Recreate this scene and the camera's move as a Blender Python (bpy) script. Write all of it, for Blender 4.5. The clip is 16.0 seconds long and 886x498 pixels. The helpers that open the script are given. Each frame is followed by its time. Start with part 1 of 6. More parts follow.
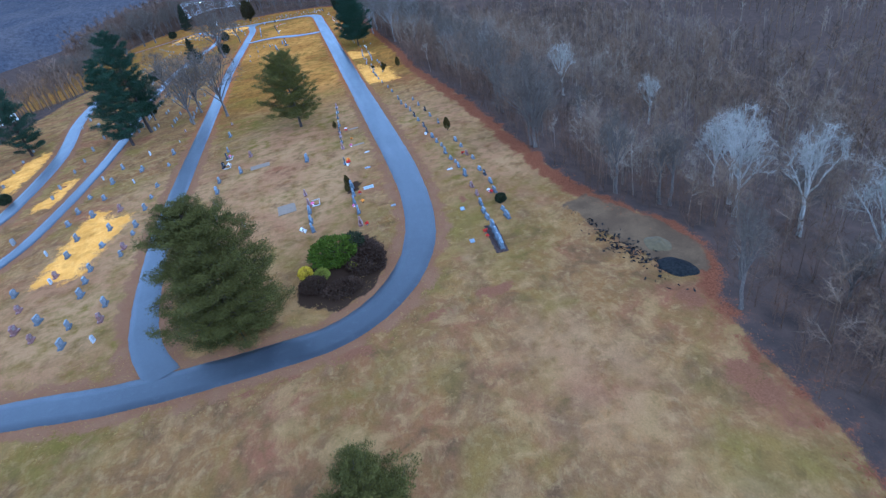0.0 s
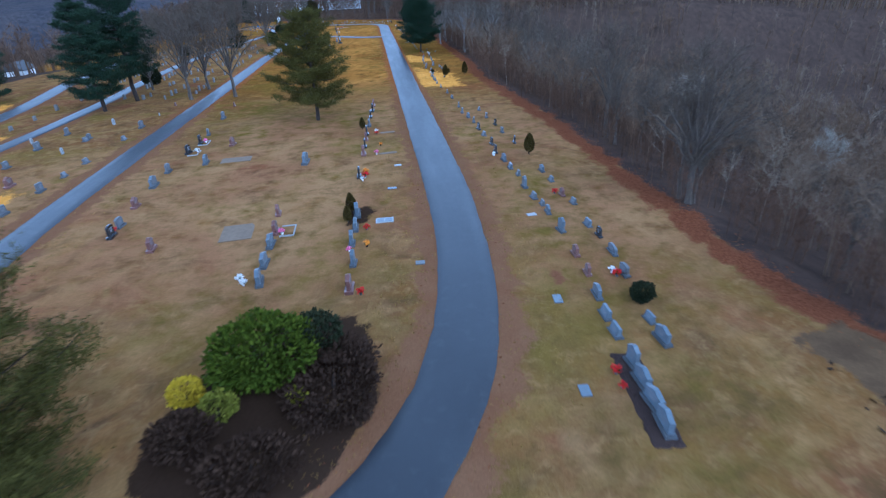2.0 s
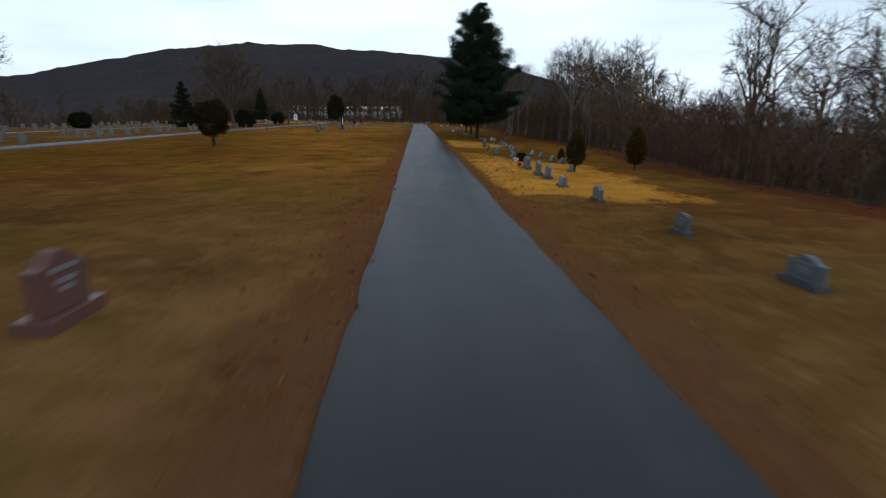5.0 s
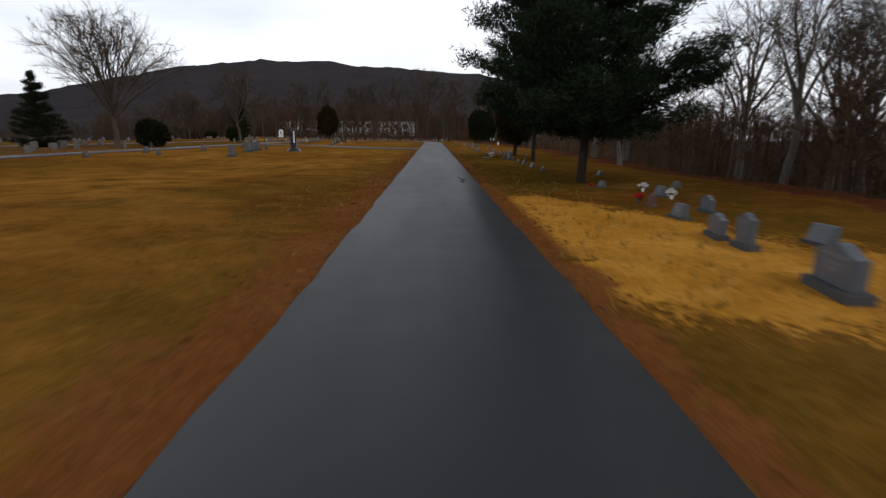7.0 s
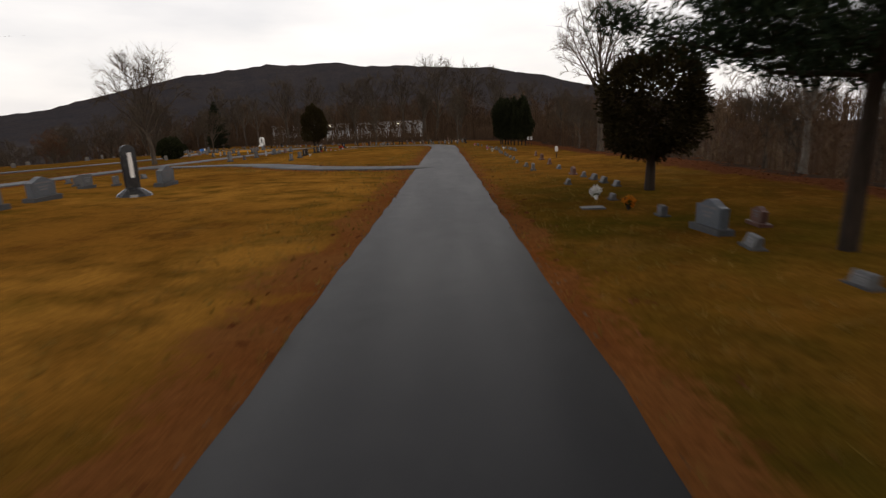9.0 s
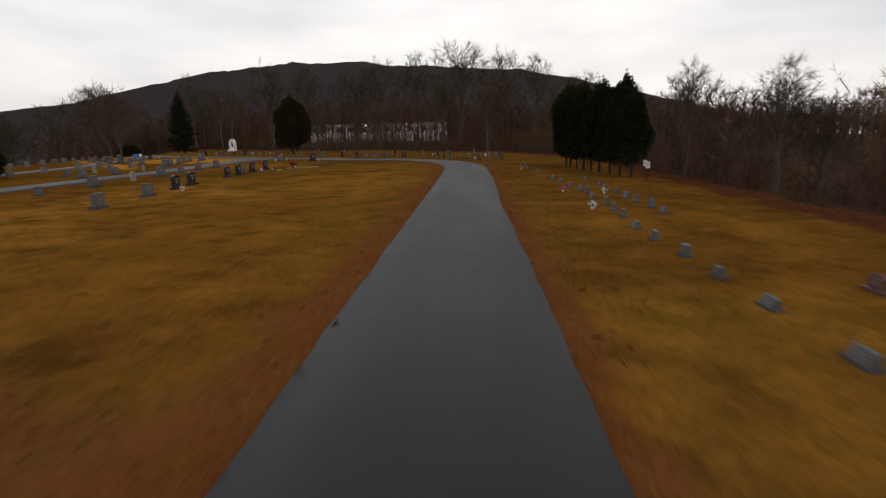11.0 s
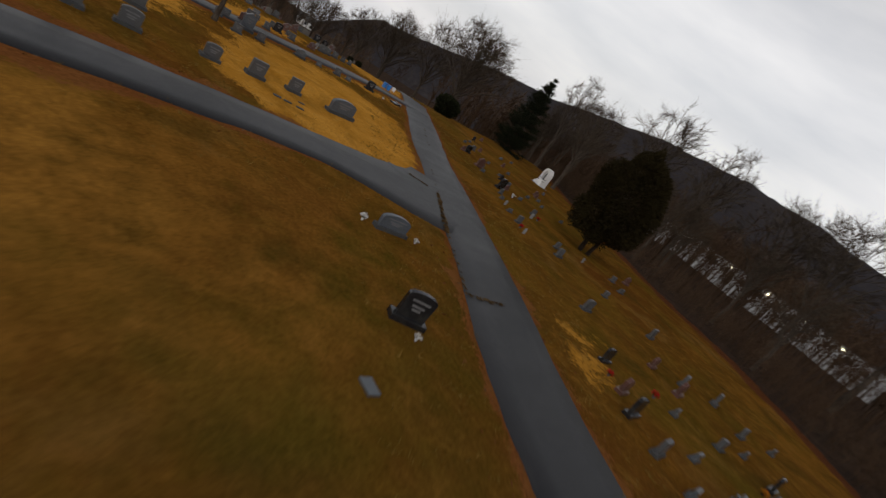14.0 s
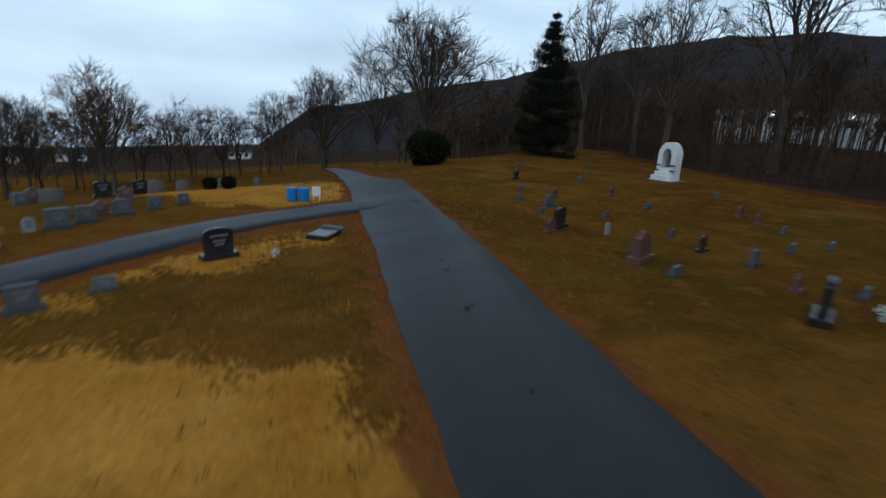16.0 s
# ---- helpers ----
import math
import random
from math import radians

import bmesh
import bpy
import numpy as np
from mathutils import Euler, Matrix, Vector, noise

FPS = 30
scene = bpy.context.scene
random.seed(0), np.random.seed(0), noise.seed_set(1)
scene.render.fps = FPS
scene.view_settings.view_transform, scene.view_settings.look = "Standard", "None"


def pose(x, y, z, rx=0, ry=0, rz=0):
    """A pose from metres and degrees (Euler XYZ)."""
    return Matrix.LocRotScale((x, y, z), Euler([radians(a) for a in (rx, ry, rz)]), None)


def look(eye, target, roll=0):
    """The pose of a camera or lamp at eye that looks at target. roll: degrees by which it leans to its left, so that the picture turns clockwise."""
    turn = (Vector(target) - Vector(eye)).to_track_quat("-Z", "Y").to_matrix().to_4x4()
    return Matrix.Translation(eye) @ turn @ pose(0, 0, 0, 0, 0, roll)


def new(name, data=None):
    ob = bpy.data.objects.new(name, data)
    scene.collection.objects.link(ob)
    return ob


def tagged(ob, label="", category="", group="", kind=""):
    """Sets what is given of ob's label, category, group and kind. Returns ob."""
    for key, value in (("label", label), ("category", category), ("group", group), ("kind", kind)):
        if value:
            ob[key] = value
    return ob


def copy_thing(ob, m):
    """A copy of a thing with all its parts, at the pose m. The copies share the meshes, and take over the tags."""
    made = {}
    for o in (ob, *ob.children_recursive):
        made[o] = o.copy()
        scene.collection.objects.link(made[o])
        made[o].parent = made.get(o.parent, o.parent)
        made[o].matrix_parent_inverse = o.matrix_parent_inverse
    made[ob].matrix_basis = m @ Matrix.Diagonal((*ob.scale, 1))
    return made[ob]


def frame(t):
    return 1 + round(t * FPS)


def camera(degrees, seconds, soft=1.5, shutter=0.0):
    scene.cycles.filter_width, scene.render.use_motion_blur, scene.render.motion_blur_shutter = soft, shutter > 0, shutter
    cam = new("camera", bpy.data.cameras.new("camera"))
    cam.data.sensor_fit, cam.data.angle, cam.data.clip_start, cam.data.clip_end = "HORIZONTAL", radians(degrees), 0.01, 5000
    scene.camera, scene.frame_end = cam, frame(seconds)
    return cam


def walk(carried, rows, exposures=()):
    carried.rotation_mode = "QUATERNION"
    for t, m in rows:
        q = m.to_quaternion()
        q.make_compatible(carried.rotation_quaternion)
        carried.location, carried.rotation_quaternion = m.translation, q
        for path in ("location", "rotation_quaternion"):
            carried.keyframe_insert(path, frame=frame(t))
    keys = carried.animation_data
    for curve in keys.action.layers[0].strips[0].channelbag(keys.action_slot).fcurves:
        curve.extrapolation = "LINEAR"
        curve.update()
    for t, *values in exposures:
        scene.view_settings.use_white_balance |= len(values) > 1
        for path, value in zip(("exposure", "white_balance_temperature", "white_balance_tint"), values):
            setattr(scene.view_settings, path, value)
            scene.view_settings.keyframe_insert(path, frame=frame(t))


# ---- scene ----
cam = camera(80.87, 16.0, soft=1.3, shutter=0.3)
PATH = [
    (0.0, pose(-6.63, 6.78, 24.37, 57.03, 10.26, -15.64)),
    (0.5, pose(-6.56, 9.64, 22.77, 58.78, 8.59, -14.40)),
    (1.0, pose(-6.31, 14.24, 20.89, 59.77, 8.10, -14.21)),
    (1.5, pose(-5.40, 22.76, 17.18, 61.52, 4.44, -10.74)),
    (2.0, pose(-4.36, 30.72, 13.76, 62.43, 2.74, -7.50)),
    (2.5, pose(-2.79, 39.03, 10.16, 64.73, 2.73, -4.73)),
    (3.0, pose(-1.74, 47.78, 6.75, 68.24, -0.17, -1.94)),
    (3.5, pose(-1.04, 58.80, 3.95, 74.77, -4.91, -0.44)),
    (6.0, pose(-0.53, 110.44, 2.25, 75.73, 1.81, -3.94)),
    (6.5, pose(0.02, 119.83, 2.06, 76.40, -0.44, -0.97)),
    (7.0, pose(-0.08, 128.27, 1.81, 77.38, -0.56, -1.10)),
    (7.5, pose(0.07, 134.80, 1.66, 77.10, 4.30, -1.75)),
    (8.0, pose(0.06, 140.03, 1.85, 76.55, 5.63, -3.16)),
    (8.5, pose(-0.13, 147.55, 1.89, 77.85, 1.23, -0.75)),
    (9.0, pose(0.21, 155.02, 2.15, 77.10, 2.37, 0.24)),
    (11.5, pose(0.42, 194.26, 2.83, 77.67, -0.79, 5.40)),
    (12.0, pose(-0.01, 203.16, 3.12, 79.47, -11.35, 13.57)),
    (12.5, pose(-1.13, 211.64, 3.39, 79.62, -20.63, 22.57)),
    (13.0, pose(-3.00, 218.46, 4.09, 78.03, -28.68, 31.49)),
    (13.5, pose(-5.44, 224.52, 4.65, 74.20, -33.70, 41.49)),
    (14.0, pose(-9.82, 231.49, 5.02, 69.65, -34.92, 50.72)),
    (14.5, pose(-13.76, 236.18, 5.28, 65.86, -33.29, 56.84)),
    (15.0, pose(-19.48, 240.74, 4.96, 67.79, -27.00, 54.39)),
    (15.5, pose(-25.34, 245.37, 4.09, 71.56, -14.76, 48.46)),
    (16.0, pose(-31.45, 249.75, 3.41, 74.93, -2.80, 44.57)),
]
# seconds, stops, kelvin, tint
EXPOSURES = [(0.0, 2.18, 3950, 6), (0.5, 1.68, 3900, 5), (1.5, 1.85, 3980, 4), (2.0, 1.74, 4150, 6), (2.5, 1.62, 3860, 0), (3.0, 0.95, 3900, -4), (3.5, 0.17, 5850, 5), (6.0, 0.12, 5950, 2), (7.0, 0.12, 6700, 11), (7.5, 0.24, 5800, 3), (8.0, 0.05, 6500, 8), (8.5, 0.14, 7500, 15), (9.0, 0.06, 7600, 14), (11.5, -0.1, 7300, 13), (12.5, -0.54, 7150, 11), (13.5, -0.42, 7150, 11), (14.0, -0.26, 7200, 12), (14.5, 0.1, 5600, -4), (15.0, 0.05, 5200, -6), (15.5, -0.2, 4300, -8), (16.0, -0.25, 5400, -1)]
walk(cam, PATH, EXPOSURES)

# ---------------- overcast daylight ----------------
world = bpy.data.worlds.new("overcast_sky")
scene.world = world
world.use_nodes = True
wn, wl = world.node_tree.nodes, world.node_tree.links
wn.clear()
w_out, w_bg = wn.new("ShaderNodeOutputWorld"), wn.new("ShaderNodeBackground")
w_sky = wn.new("ShaderNodeTexSky")
w_sky.sky_type, w_sky.sun_disc = "NISHITA", False
w_sky.sun_elevation, w_sky.sun_rotation = radians(48), radians(150)
w_sky.dust_density, w_sky.air_density = 4.0, 1.4
w_bw = wn.new("ShaderNodeRGBToBW")
w_co = wn.new("ShaderNodeTexCoord")
w_mp = wn.new("ShaderNodeMapping")
w_mp.inputs["Scale"].default_value = (1.0, 1.0, 4.0)
w_nz = wn.new("ShaderNodeTexNoise")
w_nz.inputs["Scale"].default_value, w_nz.inputs["Detail"].default_value = 2.2, 6.0
w_rp = wn.new("ShaderNodeValToRGB")
w_rp.color_ramp.elements[0].position, w_rp.color_ramp.elements[0].color = 0.3, (4.6, 5.0, 5.7, 1)
w_rp.color_ramp.elements[1].position, w_rp.color_ramp.elements[1].color = 0.75, (7.4, 7.7, 8.2, 1)
w_mx = wn.new("ShaderNodeMix")
w_mx.data_type = "RGBA"
w_mx.inputs["Factor"].default_value = 0.86
wl.new(w_co.outputs["Generated"], w_mp.inputs["Vector"])
wl.new(w_mp.outputs["Vector"], w_nz.inputs["Vector"])
wl.new(w_nz.outputs["Fac"], w_rp.inputs["Fac"])
wl.new(w_sky.outputs["Color"], w_mx.inputs[6])
wl.new(w_rp.outputs["Color"], w_mx.inputs[7])
w_sx, w_mr, w_dk = wn.new("ShaderNodeSeparateXYZ"), wn.new("ShaderNodeMapRange"), wn.new("ShaderNodeVectorMath")
w_mr.inputs["From Min"].default_value, w_mr.inputs["From Max"].default_value = 0.3, 0.95
w_mr.inputs["To Min"].default_value, w_mr.inputs["To Max"].default_value = 1.0, 0.10
w_dk.operation = "SCALE"
wl.new(w_co.outputs["Generated"], w_sx.inputs["Vector"])
wl.new(w_sx.outputs["Z"], w_mr.inputs["Value"])
wl.new(w_mx.outputs[2], w_dk.inputs[0])
wl.new(w_mr.outputs["Result"], w_dk.inputs["Scale"])
wl.new(w_dk.outputs["Vector"], w_bg.inputs["Color"])
w_bg.inputs["Strength"].default_value = 0.16
wl.new(w_bg.outputs["Background"], w_out.inputs["Surface"])

sun = new("sun", bpy.data.lights.new("sun", "SUN"))
sun.data.energy, sun.data.angle, sun.data.color = 0.42, radians(18), (1.0, 0.96, 0.9)
sun.matrix_basis = look((60, -100, 130), (0, 0, 0))


# ---------------- materials ----------------
class Nodes:
    """A small node tree writer for one material."""

    def __init__(self, name):
        self.mat = bpy.data.materials.new(name)
        self.mat.use_nodes = True
        self.tree = self.mat.node_tree
        self.bsdf = self.tree.nodes["Principled BSDF"]
        self.coord = self.tree.nodes.new("ShaderNodeTexCoord")

    def add(self, kind, **inputs):
        n = self.tree.nodes.new(kind)
        for k, v in inputs.items():
            self.put(n.inputs[k.replace("_", " ")], v)
        return n

    def put(self, socket, v):
        if isinstance(v, bpy.types.NodeSocket):
            self.tree.links.new(v, socket)
        else:
            socket.default_value = v

    def noise(self, scale, detail=5.0, rough=0.55, stretch=None, warp=0.0):
        v = self.coord.outputs["Object"]
        if stretch:
            m = self.add("ShaderNodeMapping", Vector=v)
            m.inputs["Scale"].default_value = stretch
            v = m.outputs["Vector"]
        n = self.add("ShaderNodeTexNoise", Vector=v, Scale=scale, Detail=detail, Roughness=rough, Distortion=warp)
        return n.outputs["Fac"]

    def ramp(self, fac, a, b, lo=(0, 0, 0, 1), hi=(1, 1, 1, 1)):
        r = self.add("ShaderNodeValToRGB", Fac=fac)
        r.color_ramp.elements[0].position, r.color_ramp.elements[0].color = a, lo
        r.color_ramp.elements[1].position, r.color_ramp.elements[1].color = b, hi
        return r.outputs["Color"]

    def mix(self, fac, a, b):
        m = self.tree.nodes.new("ShaderNodeMix")
        m.data_type = "RGBA"
        self.put(m.inputs[0], fac)
        self.put(m.inputs[6], a)
        self.put(m.inputs[7], b)
        return m.outputs[2]

    def calc(self, op, a, b=0.0, clamp=False):
        m = self.tree.nodes.new("ShaderNodeMath")
        m.operation, m.use_clamp = op, clamp
        self.put(m.inputs[0], a)
        self.put(m.inputs[1], b)
        return m.outputs[0]

    def attr(self, name):
        n = self.tree.nodes.new("ShaderNodeAttribute")
        n.attribute_name = name
        return n.outputs["Fac"]

    def rand(self):
        return self.add("ShaderNodeObjectInfo").outputs["Random"]

    def island(self):
        return self.add("ShaderNodeNewGeometry").outputs["Random Per Island"]

    def bump(self, height, strength, distance=0.05):
        b = self.add("ShaderNodeBump", Height=height, Strength=strength, Distance=distance)
        self.put(self.bsdf.inputs["Normal"], b.outputs["Normal"])

    def done(self, color, rough=0.8, metal=0.0, spec=0.3):
        self.put(self.bsdf.inputs["Base Color"], color)
        self.put(self.bsdf.inputs["Roughness"], rough)
        self.put(self.bsdf.inputs["Metallic"], metal)
        self.put(self.bsdf.inputs["Specular IOR Level"], spec)
        return self.mat


def c4(r, g, b):
    return (r, g, b, 1.0)


def ground_material():
    n = Nodes("dormant_turf")
    big, mid, fine = n.noise(0.06, 4), n.noise(0.45, 6, 0.6), n.noise(9.0, 8, 0.7)
    blade = n.noise(34.0, 4, 0.7, (1.0, 0.35, 1.0))
    streak = n.noise(2.3, 6, 0.65, (1.0, 0.5, 1.0), 0.5)
    wide = n.noise(0.11, 5, 0.62, warp=0.4)
    south = n.attr("south")
    grass = n.mix(n.ramp(big, 0.38, 0.62), n.mix(south, c4(0.130, 0.056, 0.011), c4(0.118, 0.058, 0.018)), n.mix(south, c4(0.205, 0.090, 0.016), c4(0.182, 0.096, 0.032)))
    grass = n.mix(n.ramp(mid, 0.40, 0.66), grass, n.mix(south, c4(0.100, 0.051, 0.011), c4(0.120, 0.064, 0.026)))
    grass = n.mix(n.ramp(streak, 0.50, 0.72), grass, n.mix(south, c4(0.225, 0.102, 0.019), c4(0.185, 0.112, 0.044)))
    grass = n.mix(n.ramp(wide, 0.50, 0.66), grass, n.mix(south, c4(0.126, 0.049, 0.012), c4(0.148, 0.062, 0.028)))
    grass = n.mix(n.ramp(n.noise(0.19, 5, 0.62, warp=0.6), 0.56, 0.72), grass, n.mix(south, c4(0.205, 0.110, 0.030), c4(0.175, 0.103, 0.044)))
    mottle, blot = n.noise(0.33, 5, 0.6, warp=0.8), n.noise(0.17, 4, 0.55, warp=0.5)
    grass = n.mix(n.calc("MULTIPLY", n.ramp(mottle, 0.50, 0.68), 0.85), grass, n.mix(south, c4(0.088, 0.050, 0.012), c4(0.074, 0.041, 0.019)))
    grass = n.mix(n.calc("MULTIPLY", n.ramp(mottle, 0.34, 0.46, c4(1, 1, 1), c4(0, 0, 0)), 0.75), grass, n.mix(south, c4(0.190, 0.092, 0.018), c4(0.200, 0.118, 0.042)))
    grass = n.mix(n.calc("MULTIPLY", n.ramp(blot, 0.50, 0.70), 0.7), grass, n.mix(south, c4(0.120, 0.078, 0.012), c4(0.120, 0.084, 0.016)))
    fleck = n.noise(1.1, 6, 0.68, warp=0.3)
    grass = n.mix(n.calc("MULTIPLY", n.ramp(fleck, 0.54, 0.66), 0.55), grass, n.mix(south, c4(0.110, 0.058, 0.010), c4(0.088, 0.054, 0.018)))
    grass = n.mix(n.calc("MULTIPLY", n.ramp(fleck, 0.34, 0.46, c4(1, 1, 1), c4(0, 0, 0)), 0.5), grass, n.mix(south, c4(0.235, 0.112, 0.024), c4(0.235, 0.142, 0.054)))
    straw = n.mix(n.ramp(mid, 0.35, 0.7), c4(0.585, 0.278, 0.048), c4(0.375, 0.163, 0.020))
    straw = n.mix(n.calc("MULTIPLY", n.ramp(mottle, 0.50, 0.68), 0.75), straw, c4(0.240, 0.112, 0.018))
    straw = n.mix(n.calc("MULTIPLY", n.ramp(streak, 0.52, 0.70), 0.5), straw, c4(0.600, 0.325, 0.078))
    soil = n.mix(n.ramp(mid, 0.35, 0.7), n.mix(south, c4(0.165, 0.055, 0.017), c4(0.125, 0.060, 0.028)), n.mix(south, c4(0.205, 0.086, 0.028), c4(0.142, 0.074, 0.036)))
    leaf = n.mix(n.ramp(fine, 0.4, 0.65), c4(0.088, 0.030, 0.014), c4(0.142, 0.056, 0.026))
    litter = n.mix(n.ramp(mid, 0.35, 0.7), c4(0.040, 0.029, 0.023), c4(0.070, 0.046, 0.034))
    silt = n.mix(n.ramp(mid, 0.4, 0.6), c4(0.098, 0.062, 0.032), c4(0.070, 0.044, 0.024))
    ragged = n.calc("MULTIPLY", n.calc("SUBTRACT", n.calc("ADD", n.calc("MULTIPLY", mid, 0.6), n.calc("MULTIPLY", fine, 0.4)), 0.5), 2.6)
    patchy = n.noise(0.55, 6, 0.65)
    col = n.mix(n.calc("MULTIPLY", n.attr("lush"), n.ramp(patchy, 0.35, 0.62)), grass, n.mix(south, c4(0.070, 0.055, 0.008), c4(0.096, 0.069, 0.012)))
    col = n.mix(n.calc("MULTIPLY", n.attr("tan"), n.ramp(patchy, 0.42, 0.64, c4(1, 1, 1), c4(0, 0, 0))), col, n.mix(south, n.mix(n.ramp(wide, 0.42, 0.58), c4(0.330, 0.152, 0.028), c4(0.235, 0.104, 0.019)), n.mix(n.ramp(wide, 0.42, 0.58), c4(0.225, 0.130, 0.056), c4(0.190, 0.097, 0.044))))
    for key, paint in (("straw", straw), ("soil", soil), ("litter", litter), ("leaf", leaf), ("stain", n.mix(0.5, leaf, soil)), ("silt", silt), ("mulch", c4(0.030, 0.018, 0.011))):
        edge = n.ramp(n.calc("ADD", n.attr(key), ragged), 0.43, 0.57)
        col = n.mix(edge, col, paint)
    grain = n.calc("ADD", n.calc("MULTIPLY", fine, 0.55), n.calc("MULTIPLY", blade, 0.45))
    light = n.tree.nodes.new("ShaderNodeVectorMath")
    light.operation = "SCALE"
    n.put(light.inputs[0], col)
    depth = n.calc("SUBTRACT", 0.80, n.calc("MULTIPLY", south, 0.38))
    n.put(light.inputs["Scale"], n.calc("ADD", n.calc("MULTIPLY", n.calc("SUBTRACT", n.ramp(grain, 0.34, 0.66), 0.5), depth), 0.98))
    col = light.outputs["Vector"]
    n.bump(grain, 0.6, 0.05)
    return n.done(col, 1.0, spec=0.0)


def asphalt_material():
    n = Nodes("worn_asphalt")
    big, mid, fine = n.noise(0.22, 4), n.noise(1.6, 5), n.noise(60.0, 3, 0.8)
    col = n.mix(n.ramp(big, 0.35, 0.65), c4(0.023, 0.0245, 0.029), c4(0.033, 0.035, 0.040))
    col = n.mix(n.ramp(mid, 0.55, 0.75), col, c4(0.047, 0.048, 0.052))
    col = n.mix(n.ramp(fine, 0.35, 0.7), n.mix(0.5, col, c4(0.02, 0.02, 0.022)), col)
    stain = n.noise(0.9, 5, 0.6, (1.0, 0.10, 1.0), 0.3)
    col = n.mix(n.ramp(stain, 0.55, 0.80), col, c4(0.026, 0.027, 0.029))
    n.bump(fine, 0.35, 0.01)
    wet = n.ramp(n.noise(0.8, 5, 0.55, (1.0, 0.12, 1.0), 0.2), 0.45, 0.85)
    col = n.mix(wet, col, n.mix(0.45, col, c4(0.012, 0.012, 0.014)))
    dry = n.ramp(mid, 0.3, 0.8, c4(0.50, 0.50, 0.50), c4(0.58, 0.58, 0.58))
    return n.done(col, n.mix(wet, dry, c4(0.42, 0.42, 0.42)), spec=0.27)


def stone_material(name, dark, light, rough=0.45):
    n = Nodes(name)
    fine, mid = n.noise(140.0, 3, 0.8), n.noise(3.5, 4)
    col = n.mix(n.ramp(fine, 0.35, 0.65), dark, light)
    col = n.mix(n.ramp(mid, 0.5, 0.85), col, n.mix(0.45, col, c4(0.10, 0.10, 0.085)))
    col = n.mix(n.calc("MULTIPLY", n.rand(), 0.35), col, n.mix(0.6, col, dark))
    n.bump(fine, 0.15, 0.004)
    return n.done(col, rough, spec=0.4)


def plain_material(name, col, rough=0.7, other=None, scale=6.0, metal=0.0):
    n = Nodes(name)
    mid = n.noise(scale, 5)
    c = n.mix(n.ramp(mid, 0.35, 0.7), col, other or tuple(v * 0.7 for v in col[:3]) + (1.0,))
    n.bump(mid, 0.2, 0.01)
    return n.done(c, rough, metal)


def bark_material(name, dark, light):
    n = Nodes(name)
    ridge = n.noise(9.0, 6, 0.65, (1.0, 1.0, 0.22))
    col = n.mix(n.ramp(ridge, 0.35, 0.65), dark, light)
    col = n.mix(n.calc("MULTIPLY", n.rand(), 0.3), col, n.mix(0.35, col, c4(0.16, 0.14, 0.13)))
    n.bump(ridge, 0.6, 0.03)
    return n.done(col, 0.9, spec=0.15)


def leaf_material(name, dark, light):
    n = Nodes(name)
    col = n.mix(n.island(), dark, light)
    col = n.mix(n.ramp(n.noise(0.9, 3), 0.4, 0.65), col, n.mix(0.5, col, dark))
    col = n.mix(n.calc("MULTIPLY", n.rand(), 0.3), col, dark)
    return n.done(col, 0.85, spec=0.08)


M_GROUND, M_ASPHALT = ground_material(), asphalt_material()
M_GREY = stone_material("grey_granite", c4(0.055, 0.058, 0.063), c4(0.130, 0.134, 0.142), 0.5)
M_BLUE = stone_material("blue_grey_granite", c4(0.055, 0.068, 0.084), c4(0.140, 0.162, 0.188), 0.35)
M_BLACK = stone_material("polished_black_granite", c4(0.010, 0.010, 0.012), c4(0.028, 0.028, 0.031), 0.26)
M_RED = stone_material("rose_brown_granite", c4(0.085, 0.037, 0.030), c4(0.165, 0.080, 0.066), 0.4)
M_PALE = stone_material("weathered_pale_marble", c4(0.20, 0.20, 0.195), c4(0.34, 0.34, 0.33), 0.75)
M_SLAB = plain_material("dull_concrete", c4(0.150, 0.108, 0.070), 0.95, c4(0.120, 0.086, 0.056), 3)
M_WORN = stone_material("worn_dark_granite", c4(0.070, 0.062, 0.055), c4(0.160, 0.145, 0.130), 0.8)
M_PLINTH = stone_material("rough_dark_granite", c4(0.036, 0.038, 0.042), c4(0.085, 0.088, 0.094), 0.8)
M_CUT = plain_material("frosted_lettering", c4(0.20, 0.20, 0.21), 0.8)
M_WHITE = plain_material("white_painted_plaster", c4(0.82, 0.82, 0.82), 0.6, c4(0.70, 0.70, 0.69), 2.0)
M_BARK = bark_material("grey_brown_bark", c4(0.038, 0.029, 0.022), c4(0.105, 0.082, 0.062))
M_PALEBARK = bark_material("pale_birch_bark", c4(0.16, 0.138, 0.108), c4(0.29, 0.255, 0.21))
M_PINEBARK = bark_material("reddish_pine_bark", c4(0.014, 0.010, 0.007), c4(0.042, 0.027, 0.019))
M_TWIG = leaf_material("bare_twigs", c4(0.056, 0.042, 0.030), c4(0.118, 0.090, 0.064))
M_NEEDLE = leaf_material("dark_pine_needles", c4(0.011, 0.021, 0.012), c4(0.034, 0.050, 0.024))
M_NEEDLE2 = leaf_material("olive_pine_needles", c4(0.034, 0.031, 0.006), c4(0.090, 0.074, 0.014))
M_SPRUCE = leaf_material("dark_spruce_needles", c4(0.010, 0.013, 0.007), c4(0.027, 0.031, 0.014))
M_CEDAR = leaf_material("dark_cedar_sprays", c4(0.011, 0.014, 0.006), c4(0.032, 0.034, 0.014))
M_GREEN = leaf_material("glossy_green_leaves", c4(0.028, 0.040, 0.002), c4(0.076, 0.090, 0.006))
